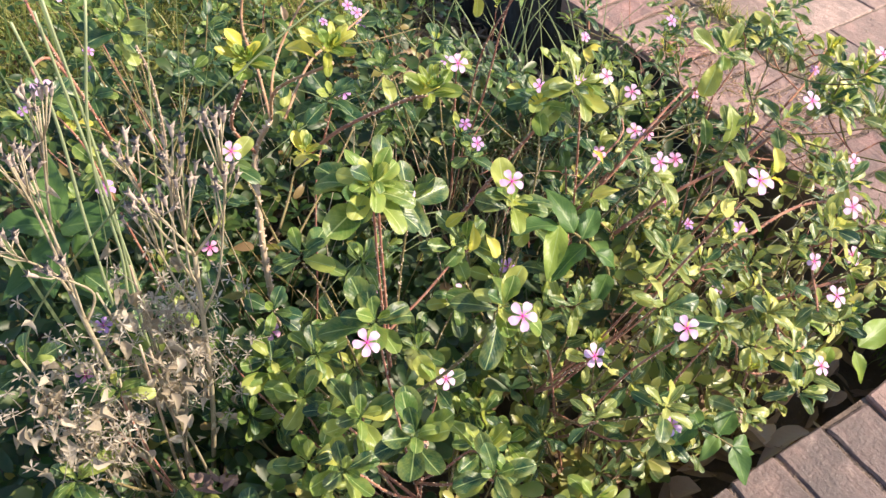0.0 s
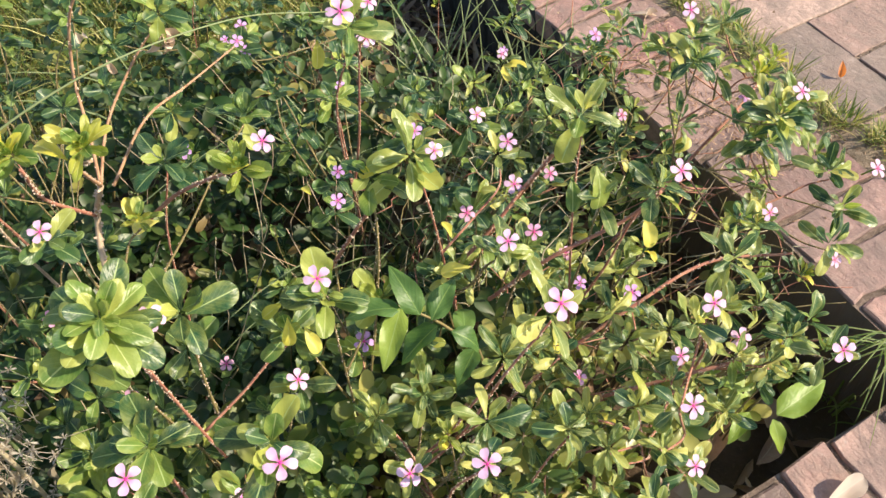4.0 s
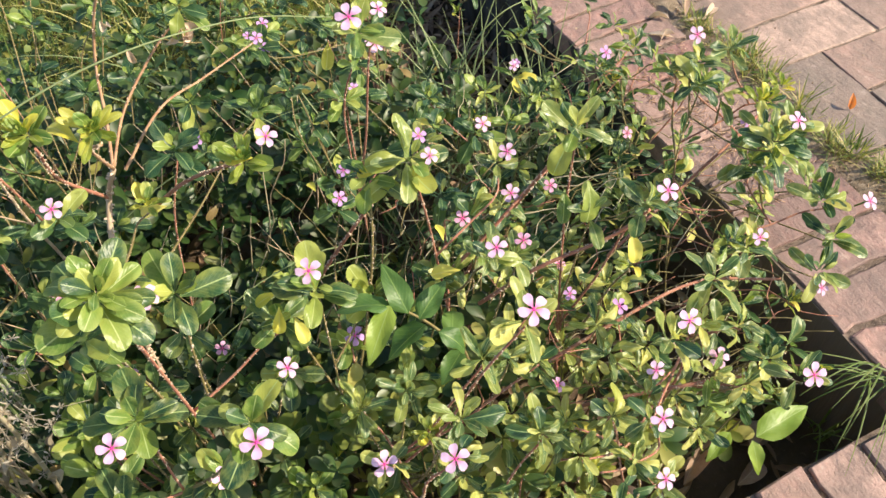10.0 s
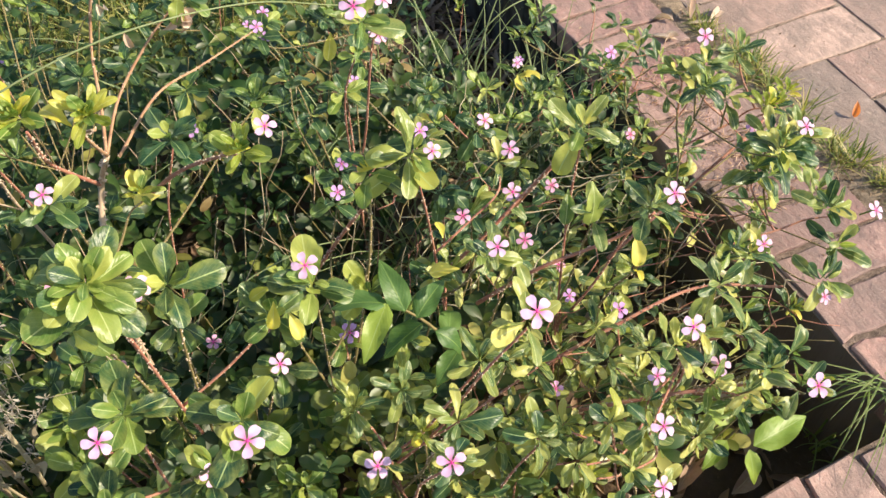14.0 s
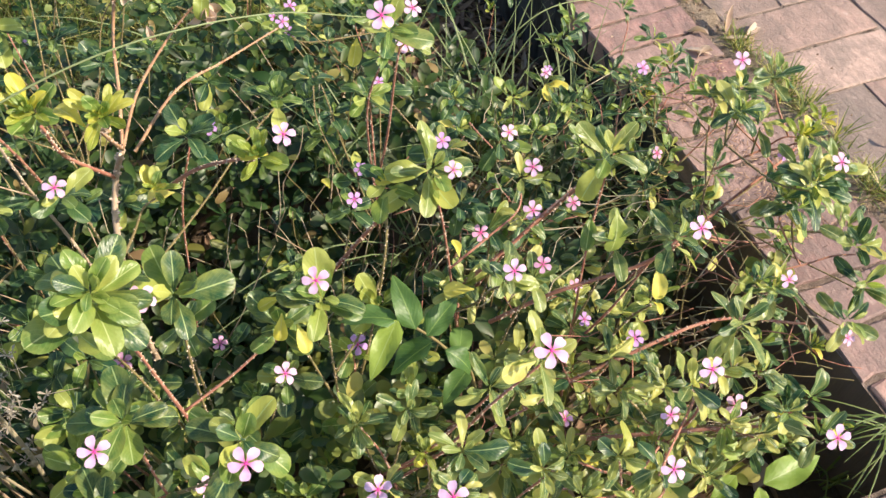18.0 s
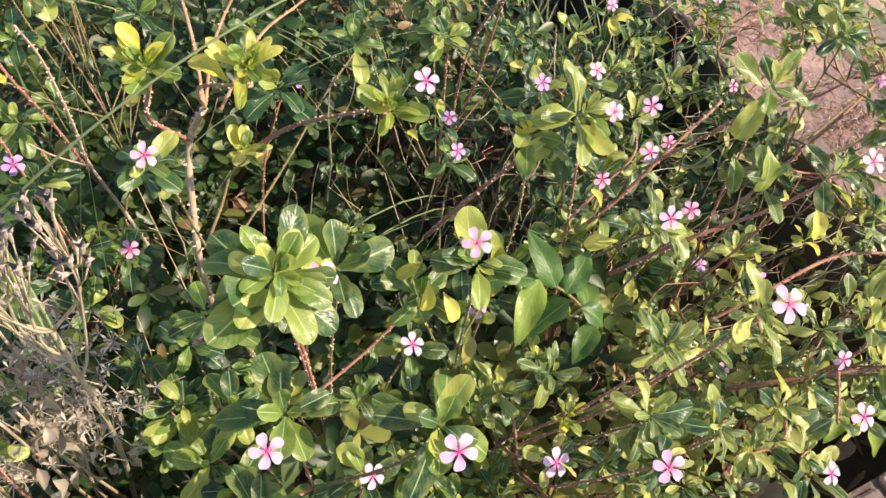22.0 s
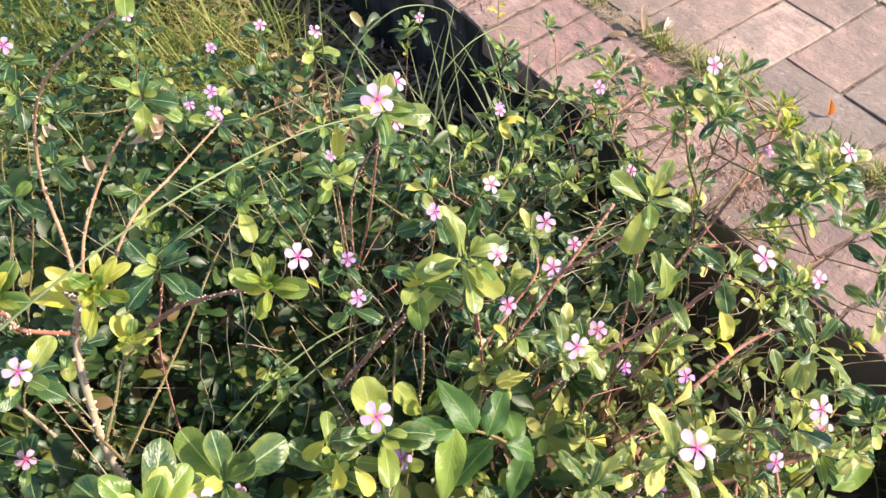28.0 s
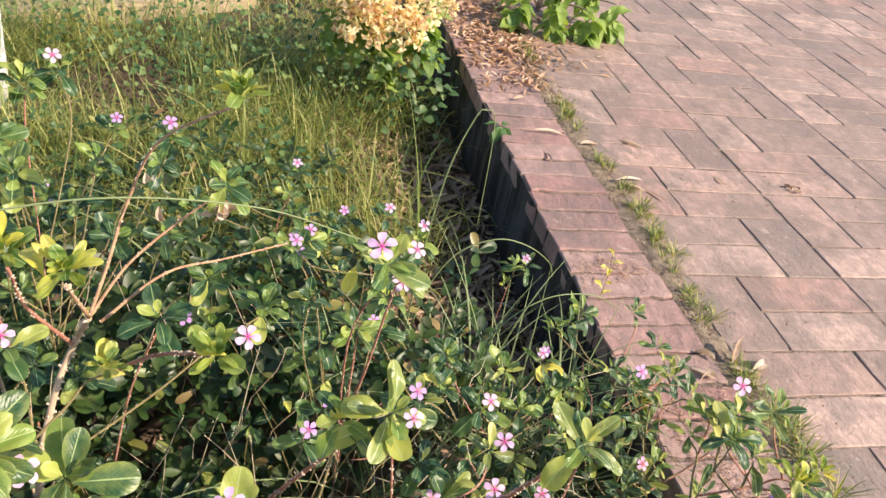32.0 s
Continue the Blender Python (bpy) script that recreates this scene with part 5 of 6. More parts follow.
SEED_HEADS = [seed_head_mesh(k) for k in range(4)]


def dried_weed(base, node, heads, label, seed, spray, russet):
    """A dry weed: pale stalks that fork at a node, branches to clusters of bleached seed heads, withered leaves and a spray of tiny bracts lower down."""
    rng = random.Random(seed)
    weed = thing("dried_weed", base, label, "weed", "dried weeds")
    base, node, spray = Vector(base), Vector(node), Vector(spray)
    trunk = smooth_line([base, base.lerp(node, 0.5) + Vector((0.015, 0.0, 0.02)), node], 6)
    bm = bmesh.new()
    tube(bm, trunk, 0.0040, 0.0026)
    part("stem", bm, M_DRYSTEM, weed)
    for k in range(6):
        foot = base + Vector((rng.uniform(-0.03, 0.04), rng.uniform(-0.03, 0.03), 0))
        top = spray + Vector((rng.uniform(-0.05, 0.05), rng.uniform(-0.04, 0.04), rng.uniform(-0.02, 0.12)))
        bm = bmesh.new()
        tube(bm, smooth_line([foot, foot.lerp(top, 0.5) + Vector((rng.uniform(-0.02, 0.02), rng.uniform(-0.02, 0.02), 0)), top], 6), 0.0030, 0.0014, 5)
        part("stem", bm, (M_DRYSTEM, M_TRUNK)[k % 2], weed)
    for h in heads:
        h = Vector(h)
        p = trunk[rng.randint(len(trunk) - 3, len(trunk) - 1)]
        knee = p.lerp(h, rng.uniform(0.45, 0.65)) + Vector((rng.uniform(-0.02, 0.02), rng.uniform(-0.02, 0.02), -0.012))
        line = smooth_line([p, knee, h], 5)
        bm = bmesh.new()
        tube(bm, line, 0.0017, 0.0010, 5)
        part("stem", bm, M_DRYSTEM, weed)
        ends = []
        for j in range(8):
            q = line[rng.randint(len(line) - 4, len(line) - 1)]
            b = j * 2.4 + rng.uniform(-0.3, 0.3)
            r = rng.uniform(0.006, 0.017)
            e = h + Vector((math.cos(b) * r, math.sin(b) * r, rng.uniform(0.000, 0.016)))
            bm = bmesh.new()
            tube(bm, [q, q.lerp(e, 0.5) - Z * 0.003, e], 0.0008, 0.0007, 4)
            part("stem", bm, M_DRYSTEM, weed)
            ends.append((e, e - q))
        for j, (e, d) in enumerate(ends):
            m = Matrix.Translation(e) @ (d.normalized() + Z * 0.6).to_track_quat("Z", "Y").to_matrix().to_4x4()
            place("seed_head", SEED_HEADS[j % 4], weed, m @ Matrix.Diagonal((*[rng.uniform(0.0085, 0.0130)] * 3, 1)))
    bm = bmesh.new()
    for k in range(120):
        p = spray + Vector((rng.gauss(-0.018, 0.024), rng.gauss(0, 0.028), rng.gauss(-0.03, 0.085)))
        b = rng.uniform(0, math.tau)
        blade_shape(bm, 1.0, 0.40, ovate, 0.9, rng.uniform(0.9, 2.2), 0.9, 6, 3, 0.5, aim(p, Vector((math.cos(b), math.sin(b), -0.5)), Z, rng.uniform(0.014, 0.034), rng.uniform(-0.9, 0.9)))
    tagged(part("withered_leaves", bm, M_WITHER, weed, "withered pinkish-grey leaves"), kind="stuff")
    for k in range(6 if russet else 0):
        b = k * 1.05 + rng.uniform(-0.3, 0.3)
        p = Vector(russet) + Vector((math.cos(b) * 0.010, math.sin(b) * 0.010, rng.uniform(-0.05, 0.01)))
        place("withered_leaf", RUSSET[k % 3], weed, aim(p, Vector((math.cos(b), math.sin(b), -0.35)), Vector((0, -0.6, 1)), rng.uniform(0.022, 0.036), rng.uniform(-0.9, 0.9)), "russet withered leaf")
    bm = bmesh.new()
    for k in range(150):
        p = spray + Vector((rng.gauss(0.012, 0.034), rng.gauss(0, 0.030), rng.gauss(0.012, 0.062)))
        foot = p + Vector((rng.gauss(0, 0.012), rng.gauss(0, 0.012), -0.03))
        tube(bm, [foot, foot.lerp(p, 0.5), p], 0.0006, 0.0004, 3)
        turn = Matrix.Rotation(rng.uniform(0, math.tau), 4, "Z")
        for a in range(5):
            d = turn @ Vector((math.cos(a * 1.26), math.sin(a * 1.26), rng.uniform(-0.1, 0.9)))
            blade_shape(bm, 1.0, 0.42, lance, 0.3, 0.3, 0.1, 2, 2, 0.0, aim(p, d, Z, rng.uniform(0.005, 0.0115)))
    tagged(part("bud_spray", bm, M_STARS, weed, "small bleached star-shaped bracts crowding the stems"), kind="stuff")
    return weed


rng = random.Random(73)
for k in range(7):
    a = rng.uniform(0, math.tau)
    x, y = rng.uniform(-1.36, -1.05), rng.uniform(0.14, 0.44)
    loose_leaf("dry_leaf", L_CURL, (x, y, rng.uniform(0.03, 0.07)), (math.cos(a), math.sin(a), 0.3), Z, rng.uniform(0.035, 0.065), "brown curled dry leaf under the weeds", "dry leaf", "fallen leaves", k, 0.3)
dried_weed((-1.25, 0.47, 0), (-1.130, 0.367, 0.735), [(-1.120, 0.360, 0.869), (-1.150, 0.350, 0.823), (-1.081, 0.340, 0.890), (-1.156, 0.370, 0.870), (-1.084, 0.350, 0.824), (-1.120, 0.360, 0.833), (-1.161, 0.380, 0.790)],
           "dry weed with bleached pinkish seed heads and withered leaves", 71, (-1.184, 0.405, 0.565), (-1.205, 0.285, 0.47))
dried_weed((-1.32, 0.45, 0), (-1.250, 0.395, 0.725), [(-1.236, 0.370, 0.907), (-1.200, 0.390, 0.936), (-1.248, 0.370, 0.775), (-1.274, 0.370, 0.825), (-1.234, 0.410, 0.861)],
           "dry weed with bleached pinkish seed heads and withered leaves", 72, (-1.30, 0.40, 0.52), None)
for pts in ([(-1.220, 0.580, 0.0), (-1.243, 0.575, 0.005), (-1.215, 0.575, 0.395), (-1.177, 0.575, 0.683), (-1.160, 0.575, 0.924)],
            [(-1.200, 0.600, 0.0), (-1.218, 0.575, 0.412), (-1.196, 0.575, 0.571), (-1.178, 0.575, 0.737), (-1.123, 0.575, 0.912)],
            [(-1.235, 0.590, 0.0), (-1.212, 0.575, 0.333), (-1.192, 0.575, 0.535), (-1.179, 0.575, 0.754), (-1.171, 0.575, 0.915)],
            [(-1.250, 0.600, 0.0), (-1.243, 0.575, 0.358), (-1.219, 0.575, 0.618), (-1.195, 0.575, 0.801), (-1.194, 0.575, 0.911)]):
    stalk = thing("grass_stalk", pts[0], "tall pale green-white grass stalk standing beside the dry weed", "grass", "grass stalks")
    bm = bmesh.new()
    tube(bm, smooth_line(pts, 6), 0.0025, 0.0015)
    part("stem", bm, M_PALESTALK, stalk)

# grass and creepers at the far side of the bed
rng = random.Random(80)
bm = bmesh.new()
for k in range(36000):
    x, y = (rng.uniform(-3.4, -0.06), rng.uniform(1.05, 3.8)) if k < 22000 else (rng.uniform(-1.9, -0.2), rng.uniform(1.45, 2.9))
    if x > -0.36 and y < 2.2 and rng.random() < 0.70:
        continue
    if y < 1.55 and rng.random() < 0.82:
        continue
    thick = noise.noise(Vector((x * 2.2, y * 2.2, 0.0)))
    if rng.random() > 0.60 + 1.2 * thick:
        continue
    ribbon(bm, Vector((x, y, soil_z(x, y))), rng.uniform(0, math.tau), rng.uniform(0.08, 0.30), rng.uniform(0.6, 1.5), rng.uniform(0.0018, 0.0042), rng.uniform(0.3, 2.6), rng, 4)
for k in range(420):
    x, y = rng.uniform(-2.6, -0.30), rng.uniform(1.4, 3.2)
    ribbon(bm, Vector((x, y, soil_z(x, y))), rng.uniform(0, math.tau), rng.uniform(0.28, 0.52), rng.uniform(1.0, 1.5), rng.uniform(0.003, 0.0055), rng.uniform(0.4, 2.0), rng, 6)
tagged(part("grass", bm, M_GRASS, None), "long unkempt yellow-green grass across the far bed", "grass", kind="stuff")
bm = bmesh.new()
for k in range(3800):
    x, y = rng.uniform(-1.7, -0.08), rng.uniform(1.25, 3.1)
    if x > -0.6 and y < 1.95:
        continue
    if x < -0.75 and y < 1.9 and rng.random() < 0.85:
        continue
    if noise.noise(Vector((x * 2.6, y * 2.6, 4.0))) < (-0.02 if y < 2.2 else -0.15):
        continue
    a = rng.uniform(0, math.tau)
    blade_shape(bm, 1.0, 0.85, ovate, 0.2, 0.6, 0.1, 5, 2, 0.0, aim(Vector((x, y, rng.uniform(0.08, 0.34))), Vector((math.cos(a), math.sin(a), rng.uniform(-0.5, 0.3))), Vector((0, -0.5, 1)), rng.uniform(0.025, 0.05) * (0.85 if x > -0.38 else 0.55), rng.uniform(-0.4, 0.4)))
tagged(part("creeper", bm, M_IVY, None), "creeping weeds with small heart-shaped leaves in the grass", "creeper", kind="stuff")

bm = bmesh.new()
for k in range(1650):
    x, y = (rng.uniform(-1.6, -0.22), rng.uniform(0.85, 2.0)) if k < 840 else (rng.uniform(-1.85, -1.12), rng.uniform(0.04, 0.70)) if k < 1250 else (rng.uniform(-1.5, -0.72), rng.uniform(0.50, 1.20))
    if k < 840 and noise.noise(Vector((x * 3.2, y * 3.2, 9.0))) < -0.18 or (x > -0.5 and y > 1.3):
        continue
    z = soil_z(x, y) + rng.uniform(0.06, 0.34) * (0.45 if hollow(x, y) else 1.0 if y < 1.4 else 0.7)
    whorl(bm, Vector((x, y, z)), Vector((rng.uniform(-0.4, 0.5), rng.uniform(-0.9, 0.1), 1)), rng.uniform(0.028, 0.055) if k < 840 and y > 1.25 else rng.uniform(0.040, 0.068), rng.randint(4, 7), rng, rng.uniform(0.30, 0.50))
# the undergrowth's shade is partly in its dark leaf colour
tagged(part("undergrowth", bm, M_UNDERGROWTH, None), "leafy undergrowth behind the periwinkles, its green darkened as shade", "undergrowth", kind="stuff")

# leaf litter on the soil
bm = bmesh.new()
for k in range(3200):
    x, y = (rng.uniform(-1.5, -0.02), rng.uniform(0.02, 2.5)) if k < 1500 else (rng.uniform(-0.65, -0.01), rng.uniform(1.0, 2.4))
    a = rng.uniform(0, math.tau)
    blade_shape(bm, 1.0, 0.19, lance, 0.5, rng.uniform(-1.2, 1.2), 0.5, 5, 2, 0.2, aim(Vector((x, y, soil_z(x, y) + 0.006 + rng.uniform(0, 0.014))), Vector((math.cos(a), math.sin(a), rng.uniform(-0.1, 0.2))), Z, rng.uniform(0.03, 0.10), rng.uniform(-0.7, 0.7)))
tagged(part("leaf_litter", bm, M_DRY, None), "brown curled dry leaves lying on the soil", "leaf litter", kind="stuff")
bm = bmesh.new()
for k in range(2600):
    x, y = rng.gauss(0.17, 0.15), rng.uniform(2.20, 3.5)
    if x < 0.01 or rng.random() > (y - 2.22) * 2.4 or (x > 0.3 and y < 2.5):
        continue
    a = rng.uniform(0, math.tau)
    blade_shape(bm, 1.0, 0.24, lance, 0.35, rng.uniform(-0.9, 0.9), 0.4, 5, 2, 0.2, aim(Vector((x, y, KTOP + 0.004 + rng.uniform(0, 0.012))), Vector((math.cos(a), math.sin(a), rng.uniform(-0.06, 0.10))), Z, rng.uniform(0.015, 0.055), rng.uniform(-0.6, 0.6)))
tagged(part("kerb_litter", bm, M_PALELITTER, None), "heap of dry brown leaves on the far end of the kerb", "leaf litter", kind="stuff")

bm = bmesh.new()
for k in range(900):
    x, y = rng.gauss(0.12, 0.06), rng.choice((rng.gauss(0.62, 0.10), rng.gauss(0.50, 0.04), rng.gauss(0.80, 0.05), rng.gauss(1.28, 0.03)))
    if not 0.01 < x < 0.26 or y < -0.1:
        continue
    a, ln = rng.uniform(0, math.tau), rng.uniform(0.004, 0.022)
    p = Vector((x, y, KTOP + 0.002 + rng.uniform(0, 0.004)))
    d = Vector((math.cos(a), math.sin(a), rng.uniform(-0.05, 0.15))) * ln
    tube(bm, [p, p + d * 0.5 + Vector((rng.uniform(-1, 1), rng.uniform(-1, 1), 0.5)) * ln * 0.1, p + d], 0.0009, 0.0005, 3)
tagged(part("kerb_straw", bm, M_PALELITTER, None), "dry rootlets and straw scattered on the kerb bricks", "straw", kind="stuff")

# fallen leaves on kerb and paving
for k, (x, y, a, size) in enumerate(((0.318, 0.915, 175, 0.085), (0.215, 1.985, 150, 0.10), (0.25, 1.93, 20, 0.085), (0.115, 1.80, 75, 0.075),
                                     (0.47, 1.93, 155, 0.10), (0.38, 1.72, 165, 0.10), (0.36, 1.66, 150, 0.09), (0.40, 1.60, 100, 0.08), (0.66, 1.72, 120, 0.06), (0.14, 2.35, 10, 0.12), (0.20, 0.90, 140, 0.07))):
    loose_leaf("dry_leaf", L_CRESCENT, (x, y, KTOP + 0.005), (math.cos(radians(a)), math.sin(radians(a)), 0.06), Z, size, "curled pale brown dry leaf lying on the bricks", "dry leaf", "fallen leaves", k, 0.12 * (-1) ** k)
loose_leaf("dry_leaf", L_FLAT, (-0.282, -0.066, KTOP + 0.009), (1.0, 0.05, 0.0), (0, -0.15, 1), 0.072, "pale dry petal-shaped leaf lying on the near kerb", "dry leaf", "fallen leaves", 0, 0.15)
for k, (x, y, a, size) in enumerate(((-0.40, 0.07, 20, 0.16), (-0.30, 0.10, 35, 0.15), (-0.52, 0.06, 160, 0.14), (-0.35, 0.14, 80, 0.13), (-0.22, 0.06, 10, 0.12), (-0.45, 0.16, 120, 0.13), (-0.16, 0.10, 60, 0.13), (-0.28, 0.04, 170, 0.12), (-0.12, 0.16, 100, 0.12), (-0.36, 0.05, 140, 0.14), (-0.60, 0.05, 30, 0.13), (-0.68, 0.07, 120, 0.12))):
    loose_leaf("dry_leaf", L_CURL, (x, y, 0.05), (math.cos(radians(a)), math.sin(radians(a)), 0.2), Z, size, "large curled brown dry leaf on the shaded soil", "dry leaf", "fallen leaves", k, 0.3)
orange = leaf_set(M_ORANGE, lance, 0.42, ((1.0, 0.5, 0.8, 0.4, 0.1),))
loose_leaf("dry_leaf", orange, (0.372, 0.545, KTOP + 0.004), (0.2, 0.3, 1.0), (-0.6, -0.7, 0.2), 0.034, "small curled orange leaf standing on the paving", "dry leaf", "fallen leaves")

for k, (x, y, a, size) in enumerate(((0.225, 0.955, 110, 0.075), (0.262, 0.945, 70, 0.070), (0.205, 0.905, 150, 0.065), (0.30, 0.925, 20, 0.070))):
    loose_leaf("dry_leaf", L_CURL, (x, y, KTOP + 0.010), (math.cos(radians(a)), math.sin(radians(a)), 0.12), Z, size, "tightly curled pale dry leaf heaped on the kerb", "dry leaf", "fallen leaves", k, 0.5)

# dry clump of debris on the paving
clump = thing("debris_clump", (0.898, 1.717, KTOP), "small dark clump of dry debris on the paving", "debris")
bm = bmesh.new()
for k in range(14):
    a = rng.uniform(0, math.tau)
    blade_shape(bm, 1.0, 0.4, lance, 0.7, 1.2, 0.5, 4, 2, 0.3, aim(Vector((0.898 + rng.gauss(0, 0.012), 1.717 + rng.gauss(0, 0.012), KTOP + 0.006)), Vector((math.cos(a), math.sin(a), 0.5)), Z, rng.uniform(0.014, 0.03)))
part("fragments", bm, M_DRY, clump)

# the seam between kerb and paving: dry earth, and grass growing in clumps
bm = bmesh.new()
for v in bmesh.ops.create_grid(bm, x_segments=10, y_segments=360, size=0.5, matrix=Matrix.Translation((0.283, 2.0, 0)) @ Matrix.Diagonal((0.114, 4.6, 1, 1)))["verts"]:
    edge = 1 - abs(v.co.x - 0.283) / 0.057
    v.co.z = KTOP - 0.007 + 0.007 * min(1.0, edge * 2.5) + 0.006 * noise.noise(v.co * 26) + 0.003 * noise.noise(v.co * 90)
tagged(part("seam_soil", bm, M_SEAMSOIL, None, smooth=True), "dry crumbly earth filling the seam beside the kerb", "soil", kind="structure")
bm = bmesh.new()
for k in range(330):
    cy = rng.uniform(-0.1, 3.1)
    thick = 0.42 + 1.1 * noise.noise(Vector((0.0, cy * 4.3, 2.0))) + (0.35 if cy < 0.8 else 0.0) + (0.35 if 1.3 < cy < 1.5 else 0)
    if rng.random() > thick * (1.0 if cy < 1.6 else 0.8 if cy < 2.2 else 0.45):
        continue
    cx = 0.292 + rng.gauss(0, 0.012 if cy > 0.8 else 0.018) + 0.010 * math.sin(cy * 5)
    big = rng.uniform(0.7, 1.25) * (1.0 if cy > 0.9 else 1.25)
    for j in range(rng.randint(14, 34)):
        a, r = rng.uniform(0, math.tau), abs(rng.gauss(0, 0.009)) * big
        ribbon(bm, Vector((cx + math.cos(a) * r, cy + math.sin(a) * r, KTOP - 0.004)), a + rng.uniform(-0.6, 0.6), rng.uniform(0.016, 0.046) * big, rng.uniform(0.35, 1.4), rng.uniform(0.0016, 0.0032), rng.uniform(0.0, 1.3), rng, 3)
tagged(part("seam_grass", bm, M_SEAM, None), "short grass growing in the seam between kerb and paving", "grass", kind="stuff")
bm = bmesh.new()
for k in range(9000):
    y = rng.uniform(-0.1, 3.2)
    x = 0.28 + rng.gauss(0, 0.028)
    if k % 2:
        x, y = (rng.uniform(0.01, 0.24), -0.23 + PITCH * rng.randint(0, 36) + rng.gauss(0, 0.006)) if k % 4 == 1 else (-0.02 - PITCH * rng.randint(0, 12) + rng.gauss(0, 0.004), rng.uniform(-0.23, -0.01))
    crumb = rng.uniform(0.0015, 0.005) if not k % 2 else rng.uniform(0.0008, 0.0024)
    p = Vector((x, y, KTOP - 0.003 + crumb * 0.3))
    vs = [bm.verts.new(p + Vector((rng.uniform(-1, 1), rng.uniform(-1, 1), rng.uniform(-0.6, 1))) * crumb) for _ in range(4)]
    for tri in ((0, 1, 2), (0, 2, 3), (0, 3, 1), (1, 3, 2)):
        bm.faces.new([vs[i] for i in tri]).material_index = k % 2
tagged(part("seam_crumbs", bm, [M_DRY, M_MORTAR], None), "crumbs of soil and dry bits along the seam", "debris", kind="stuff")


# ---- the shrub with dried flower heads at the far end ----
def shrub(base, crowns, heads, label, seed):
    rng = random.Random(seed)
    plant = thing("flowering_shrub", base, label, "shrub", "shrubs at the far end")
    base = Vector(base)
    for x, y, z in crowns:
        tip = Vector((x, y, z))
        bm = bmesh.new()
        tube(bm, stem_line(base, tip, rng), 0.007, 0.003)
        part("stem", bm, M_TRUNK, plant)
        for k in range(26):
            a = k * 2.4 + rng.uniform(-0.3, 0.3)
            out = Vector((math.cos(a), math.sin(a), rng.uniform(-1.1, 0.3)))
            place("leaf", rng.choice(L_BIG), plant, aim(tip - Z * rng.uniform(0, 0.20), out, Z, rng.uniform(0.08, 0.13), rng.uniform(-0.3, 0.3)))
    for x, y, z, r in heads:
        bm = bmesh.new()
        for k in range(210):
            a, b = rng.uniform(0, math.tau), rng.uniform(-0.5, 1.2)
            d = Vector((math.cos(a) * math.cos(b), math.sin(a) * math.cos(b), math.sin(b)))
            p = Vector((x, y, z)) + d * r * rng.uniform(0.55, 1.0)
            blade_shape(bm, 1.0, 0.75, ovate, 0.4, rng.uniform(-0.8, 1.4), 0.5, 4, 2, 0.3, aim(p, d + Vector((rng.uniform(-0.8, 0.8), rng.uniform(-0.8, 0.8), rng.uniform(-0.8, 0.4))), d + Vector((0, 0, 0.4)), r * rng.uniform(0.18, 0.36)))
        part("flower_head", bm, M_BRACT, plant, "cream and brown dried flower head")
    return plant


shrub((-0.22, 2.85, 0), [(-0.29, 2.50, 0.34), (-0.13, 2.62, 0.38), (-0.45, 2.66, 0.42), (-0.10, 2.85, 0.45), (-0.28, 2.80, 0.55), (-0.36, 2.62, 0.46)],
      [(-0.40, 2.45, 0.37, 0.085), (-0.27, 2.45, 0.37, 0.090), (-0.34, 2.47, 0.43, 0.080), (-0.20, 2.48, 0.42, 0.070), (-0.18, 2.62, 0.17, 0.05), (-0.05, 2.70, 0.38, 0.04), (-0.46, 2.56, 0.43, 0.06)], "shrub with cream dried flower heads and veined leaves", 91)
shrub((0.50, 3.25, KTOP), [(0.30, 2.92, 0.40), (0.45, 2.86, 0.40), (0.60, 2.86, 0.37), (0.72, 2.92, 0.40), (0.50, 3.02, 0.52), (0.66, 3.10, 0.52)], [],
      "leafy shrub with broad yellow-green leaves overhanging the paving", 92)

# white slab and the tan ledge behind it
slab = thing("marker_slab", (-1.55, 2.35, 0), "upright white stone marker slab with grey stains", "marker slab")
bm = bmesh.new()
box(bm, -0.065, 0.065, -0.012, 0.012, -0.05, 0.40)
bmesh.ops.bevel(bm, geom=bm.edges[:], offset=0.004, segments=2, affect="EDGES")
place("slab", mesh_of("slab", bm, M_SLAB), slab, pose(-1.55, 2.35, 0, 4, 0, 34))
bm = bmesh.new()
box(bm, -1.6, 1.2, 0.0, 0.9, -0.1, 0.10)
bmesh.ops.bevel(bm, geom=bm.edges[:], offset=0.012, segments=2, affect="EDGES")
ledge = place("ledge", mesh_of("ledge", bm, M_LEDGE), None, pose(-1.75, 2.90, 0, 0, 0, 30))
tagged(ledge, "low tan cement ledge at the far edge of the bed", "ledge", kind="structure")

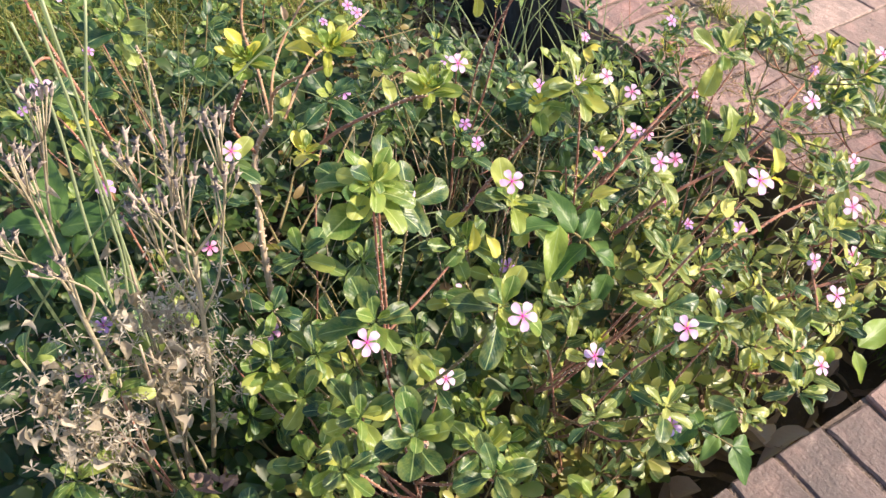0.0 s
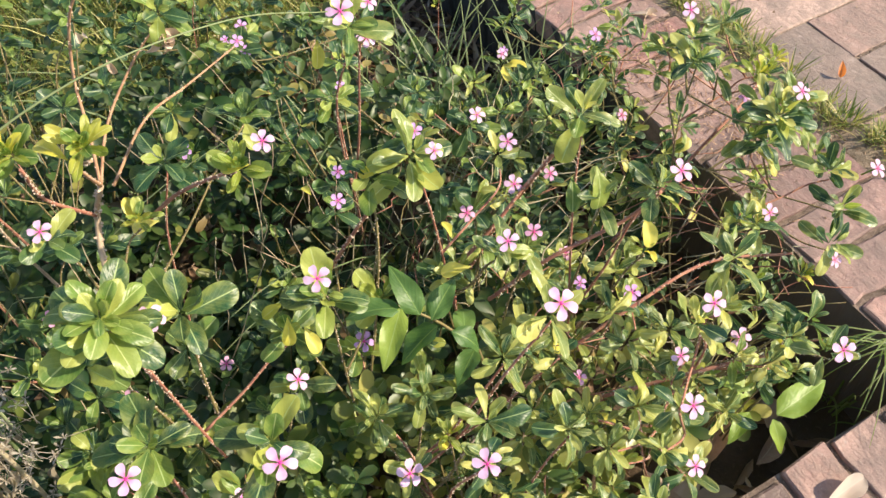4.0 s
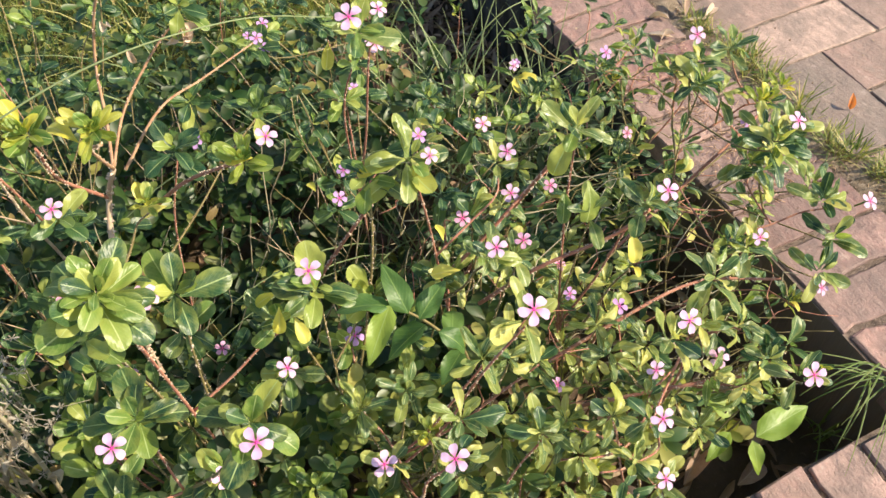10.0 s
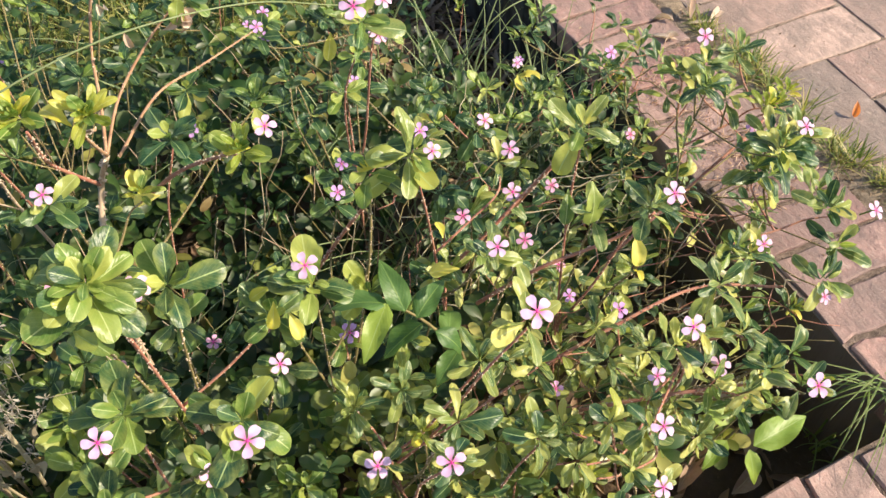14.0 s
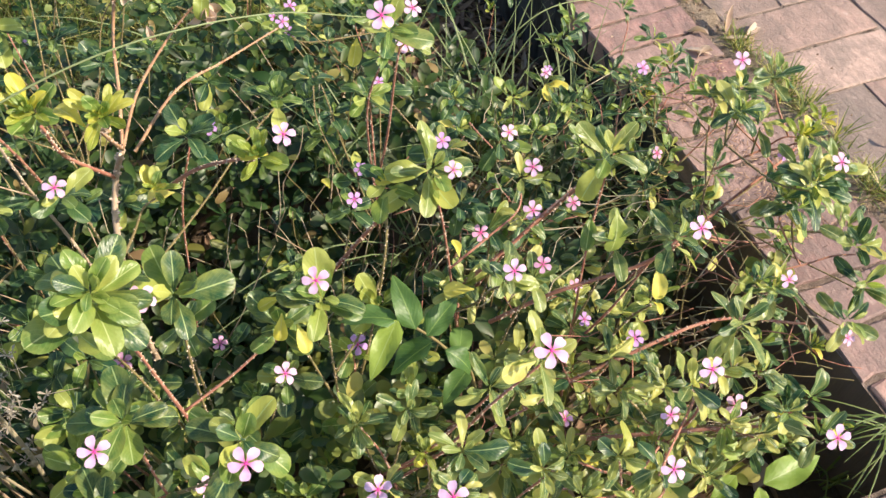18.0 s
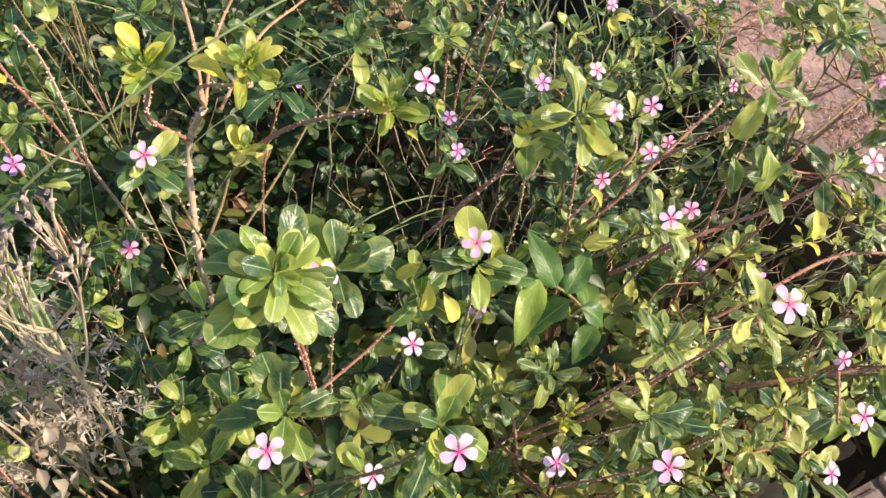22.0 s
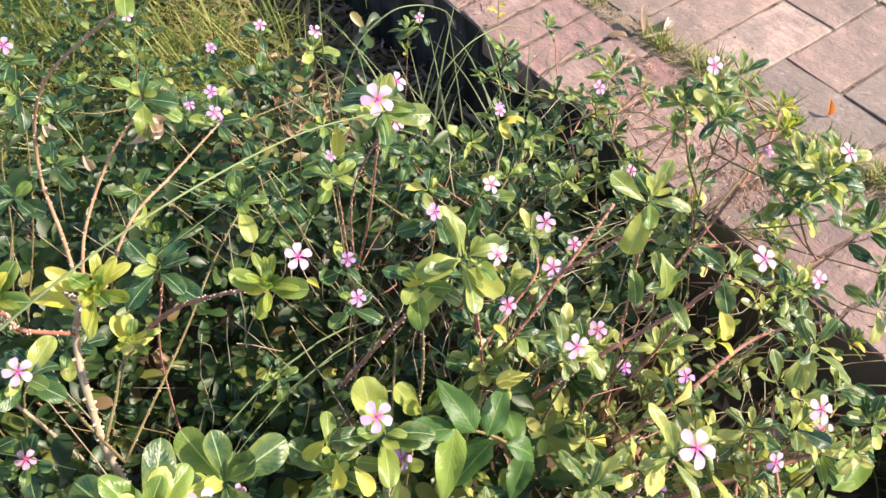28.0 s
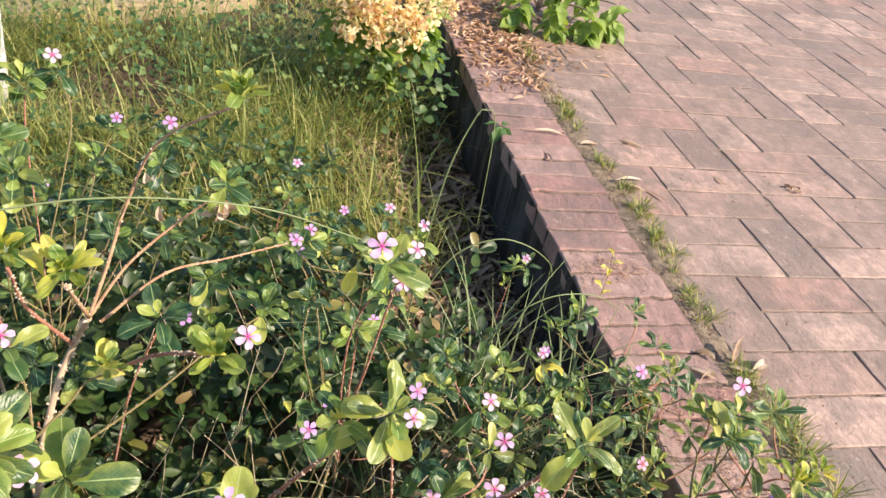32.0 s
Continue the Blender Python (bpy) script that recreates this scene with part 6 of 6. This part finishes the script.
# ---- bricks: coping of the kerbs, then the paving ----
def brick_meshes(name, size, material, count, seed, rough=0.0035, spread=0.0045):
    rng = random.Random(seed)
    out = []
    for k in range(count):
        bm = bmesh.new()
        bmesh.ops.create_cube(bm, size=1.0, matrix=Matrix.Diagonal((*size, 1)))
        bmesh.ops.bevel(bm, geom=bm.edges[:], offset=rng.uniform(0.0015, 0.0035), segments=1, affect="EDGES")
        longest = 0 if size[0] > size[1] else 1
        for c in (-0.38, -0.24, -0.09, 0.07, 0.22, 0.37):
            at, way = Vector((0, 0, 0)), Vector((0, 0, 0))
            at[longest], way[longest] = c * size[longest], 1.0
            bmesh.ops.bisect_plane(bm, geom=bm.verts[:] + bm.edges[:] + bm.faces[:], plane_co=at, plane_no=way)
        for v in bm.verts:
            q = v.co * 30 + Vector((k * 7.3, seed, 0))
            edge = 1.0 if v.co.z > 0 else 0.3
            v.co += Vector((noise.noise(q), noise.noise(q + Vector((9, 0, 0))), 0)) * spread + Vector((0, 0, noise.noise(q * 0.5 + Vector((0, 9, 0))) * rough * edge))
        out.append(mesh_of(name, bm, material))
    return out


rng = random.Random(101)
COPING = brick_meshes("brick", (0.230, PITCH - 0.0095, 0.060), M_KERB, 8, 5, 0.0032, 0.0085)
GRIMY = brick_meshes("brick", (0.230, PITCH - 0.0070, 0.060), M_GRIMED, 8, 8, 0.0018, 0.0060)
for k in range(48):
    y = -0.23 + PITCH * (k + 0.5)
    place("brick", COPING[k % 8], wall_right, pose(0.118 + rng.uniform(-0.007, 0.006), y, KTOP - 0.03 + rng.uniform(-0.0005, 0.003), rng.uniform(-0.8, 0.8), rng.uniform(-0.9, 0.9), rng.uniform(-1.8, 1.8) + 180 * (k % 2)))
for k in range(44):
    x = -0.02 - PITCH * (k + 0.5)
    place("brick", (GRIMY if 3 <= k else COPING)[(k * 5 + 2) % 8], wall_near, pose(x, -0.117 + rng.uniform(-0.006, 0.006), KTOP - 0.03 + rng.uniform(-0.0005, 0.0025), rng.uniform(-0.8, 0.8), rng.uniform(-0.8, 0.8), 90 + rng.uniform(-0.9, 0.9) + 180 * (k % 2)))

# paving: strips of alternating upright bricks and flat pairs
WIDE, BLOCK, SEAM = 0.51, 0.277, 0.765
UPRIGHT = brick_meshes("brick", (WIDE / 3 - 0.007, BLOCK - 0.007, 0.05), M_PAVER, 6, 6, 0.0016, 0.0050)
LAID = brick_meshes("brick", (WIDE * 2 / 3 - 0.007, BLOCK / 2 - 0.007, 0.05), M_PAVER, 6, 7, 0.0016, 0.0050)
far = bmesh.new()
JOINTS = []      # ends of the joints that the camera passes, for the sand in them


def lay(mesh, m, near):
    if near:
        place("brick", mesh, pavement, m)
    else:
        start = len(far.verts)
        far.from_mesh(mesh)
        far.verts.ensure_lookup_table()
        for v in far.verts[start:]:
            v.co = m @ v.co


for n in range(-11, 11):
    x0 = SEAM + WIDE * n if n != -1 else 0.285
    wide = WIDE if n != -1 else SEAM - 0.285
    start = 0.99 if n == -1 else 1.41 if n == 0 else 0.99 + BLOCK * rng.choice((0.0, 0.5))
    for j in range(-12, 22):
        y0 = start + BLOCK * j
        if n < -1 and y0 + BLOCK > -0.26:
            continue
        near = -1 <= n < 4 and -0.2 < y0 < 3.6
        first = j % 2 == 0
        ux = x0 if first else x0 + wide * 2 / 3
        lx = x0 + wide / 3 if first else x0
        for mesh, cx, cy in ((UPRIGHT, ux + wide / 6, y0 + BLOCK / 2), (LAID, lx + wide / 3, y0 + BLOCK / 4), (LAID, lx + wide / 3, y0 + BLOCK * 3 / 4)):
            m = pose(cx, cy, KTOP - 0.025 + rng.uniform(-0.0008, 0.0020), rng.uniform(-0.35, 0.35), rng.uniform(-0.35, 0.35), rng.uniform(-0.8, 0.8) + 180 * rng.randint(0, 1))
            lay(mesh[rng.randint(0, 5)], m @ Matrix.Diagonal((wide / WIDE, 1, 1, 1)), near)
        if near:
            mid_x = x0 + wide / 3 if first else x0 + wide * 2 / 3
            JOINTS += [((x0, y0), (x0 + wide, y0)), ((x0, y0), (x0, y0 + BLOCK)), ((mid_x, y0), (mid_x, y0 + BLOCK)), ((lx, y0 + BLOCK / 2), (lx + wide * 2 / 3, y0 + BLOCK / 2))]
tagged(place("far_bricks", mesh_of("far_bricks", far, M_PAVERFAR), pavement, Matrix.Identity(4), "farther rows of the same paving bricks"), kind="stuff")

# sand and crumbs lying in the joints of the paving
rng = random.Random(111)
bm = bmesh.new()
for k in range(11000):
    (ax, ay), (bx, by) = rng.choice(JOINTS)
    f = rng.random()
    x, y = ax + (bx - ax) * f, ay + (by - ay) * f
    if k % 8 == 0:
        x, y = rng.uniform(0.02, 1.9), rng.uniform(0.3, 3.0)
    elif noise.noise(Vector((x * 5, y * 5, 7.0))) < -0.15:
        continue
    crumb = rng.uniform(0.0012, 0.0038)
    p = Vector((x + rng.gauss(0, 0.003), y + rng.gauss(0, 0.003), KTOP - 0.002 if k % 8 else KTOP + 0.001))
    vs = [bm.verts.new(p + Vector((rng.uniform(-1.4, 1.4), rng.uniform(-1.4, 1.4), rng.uniform(-0.5, 0.8))) * crumb) for _ in range(4)]
    for tri in ((0, 1, 2), (0, 2, 3), (0, 3, 1), (1, 3, 2)):
        bm.faces.new([vs[q] for q in tri]).material_index = 0 if k % 8 else 1
tagged(part("joint_sand", bm, [M_MORTAR, M_DRY], None), "sandy crumbs lying in the paving joints", "sand", kind="stuff")
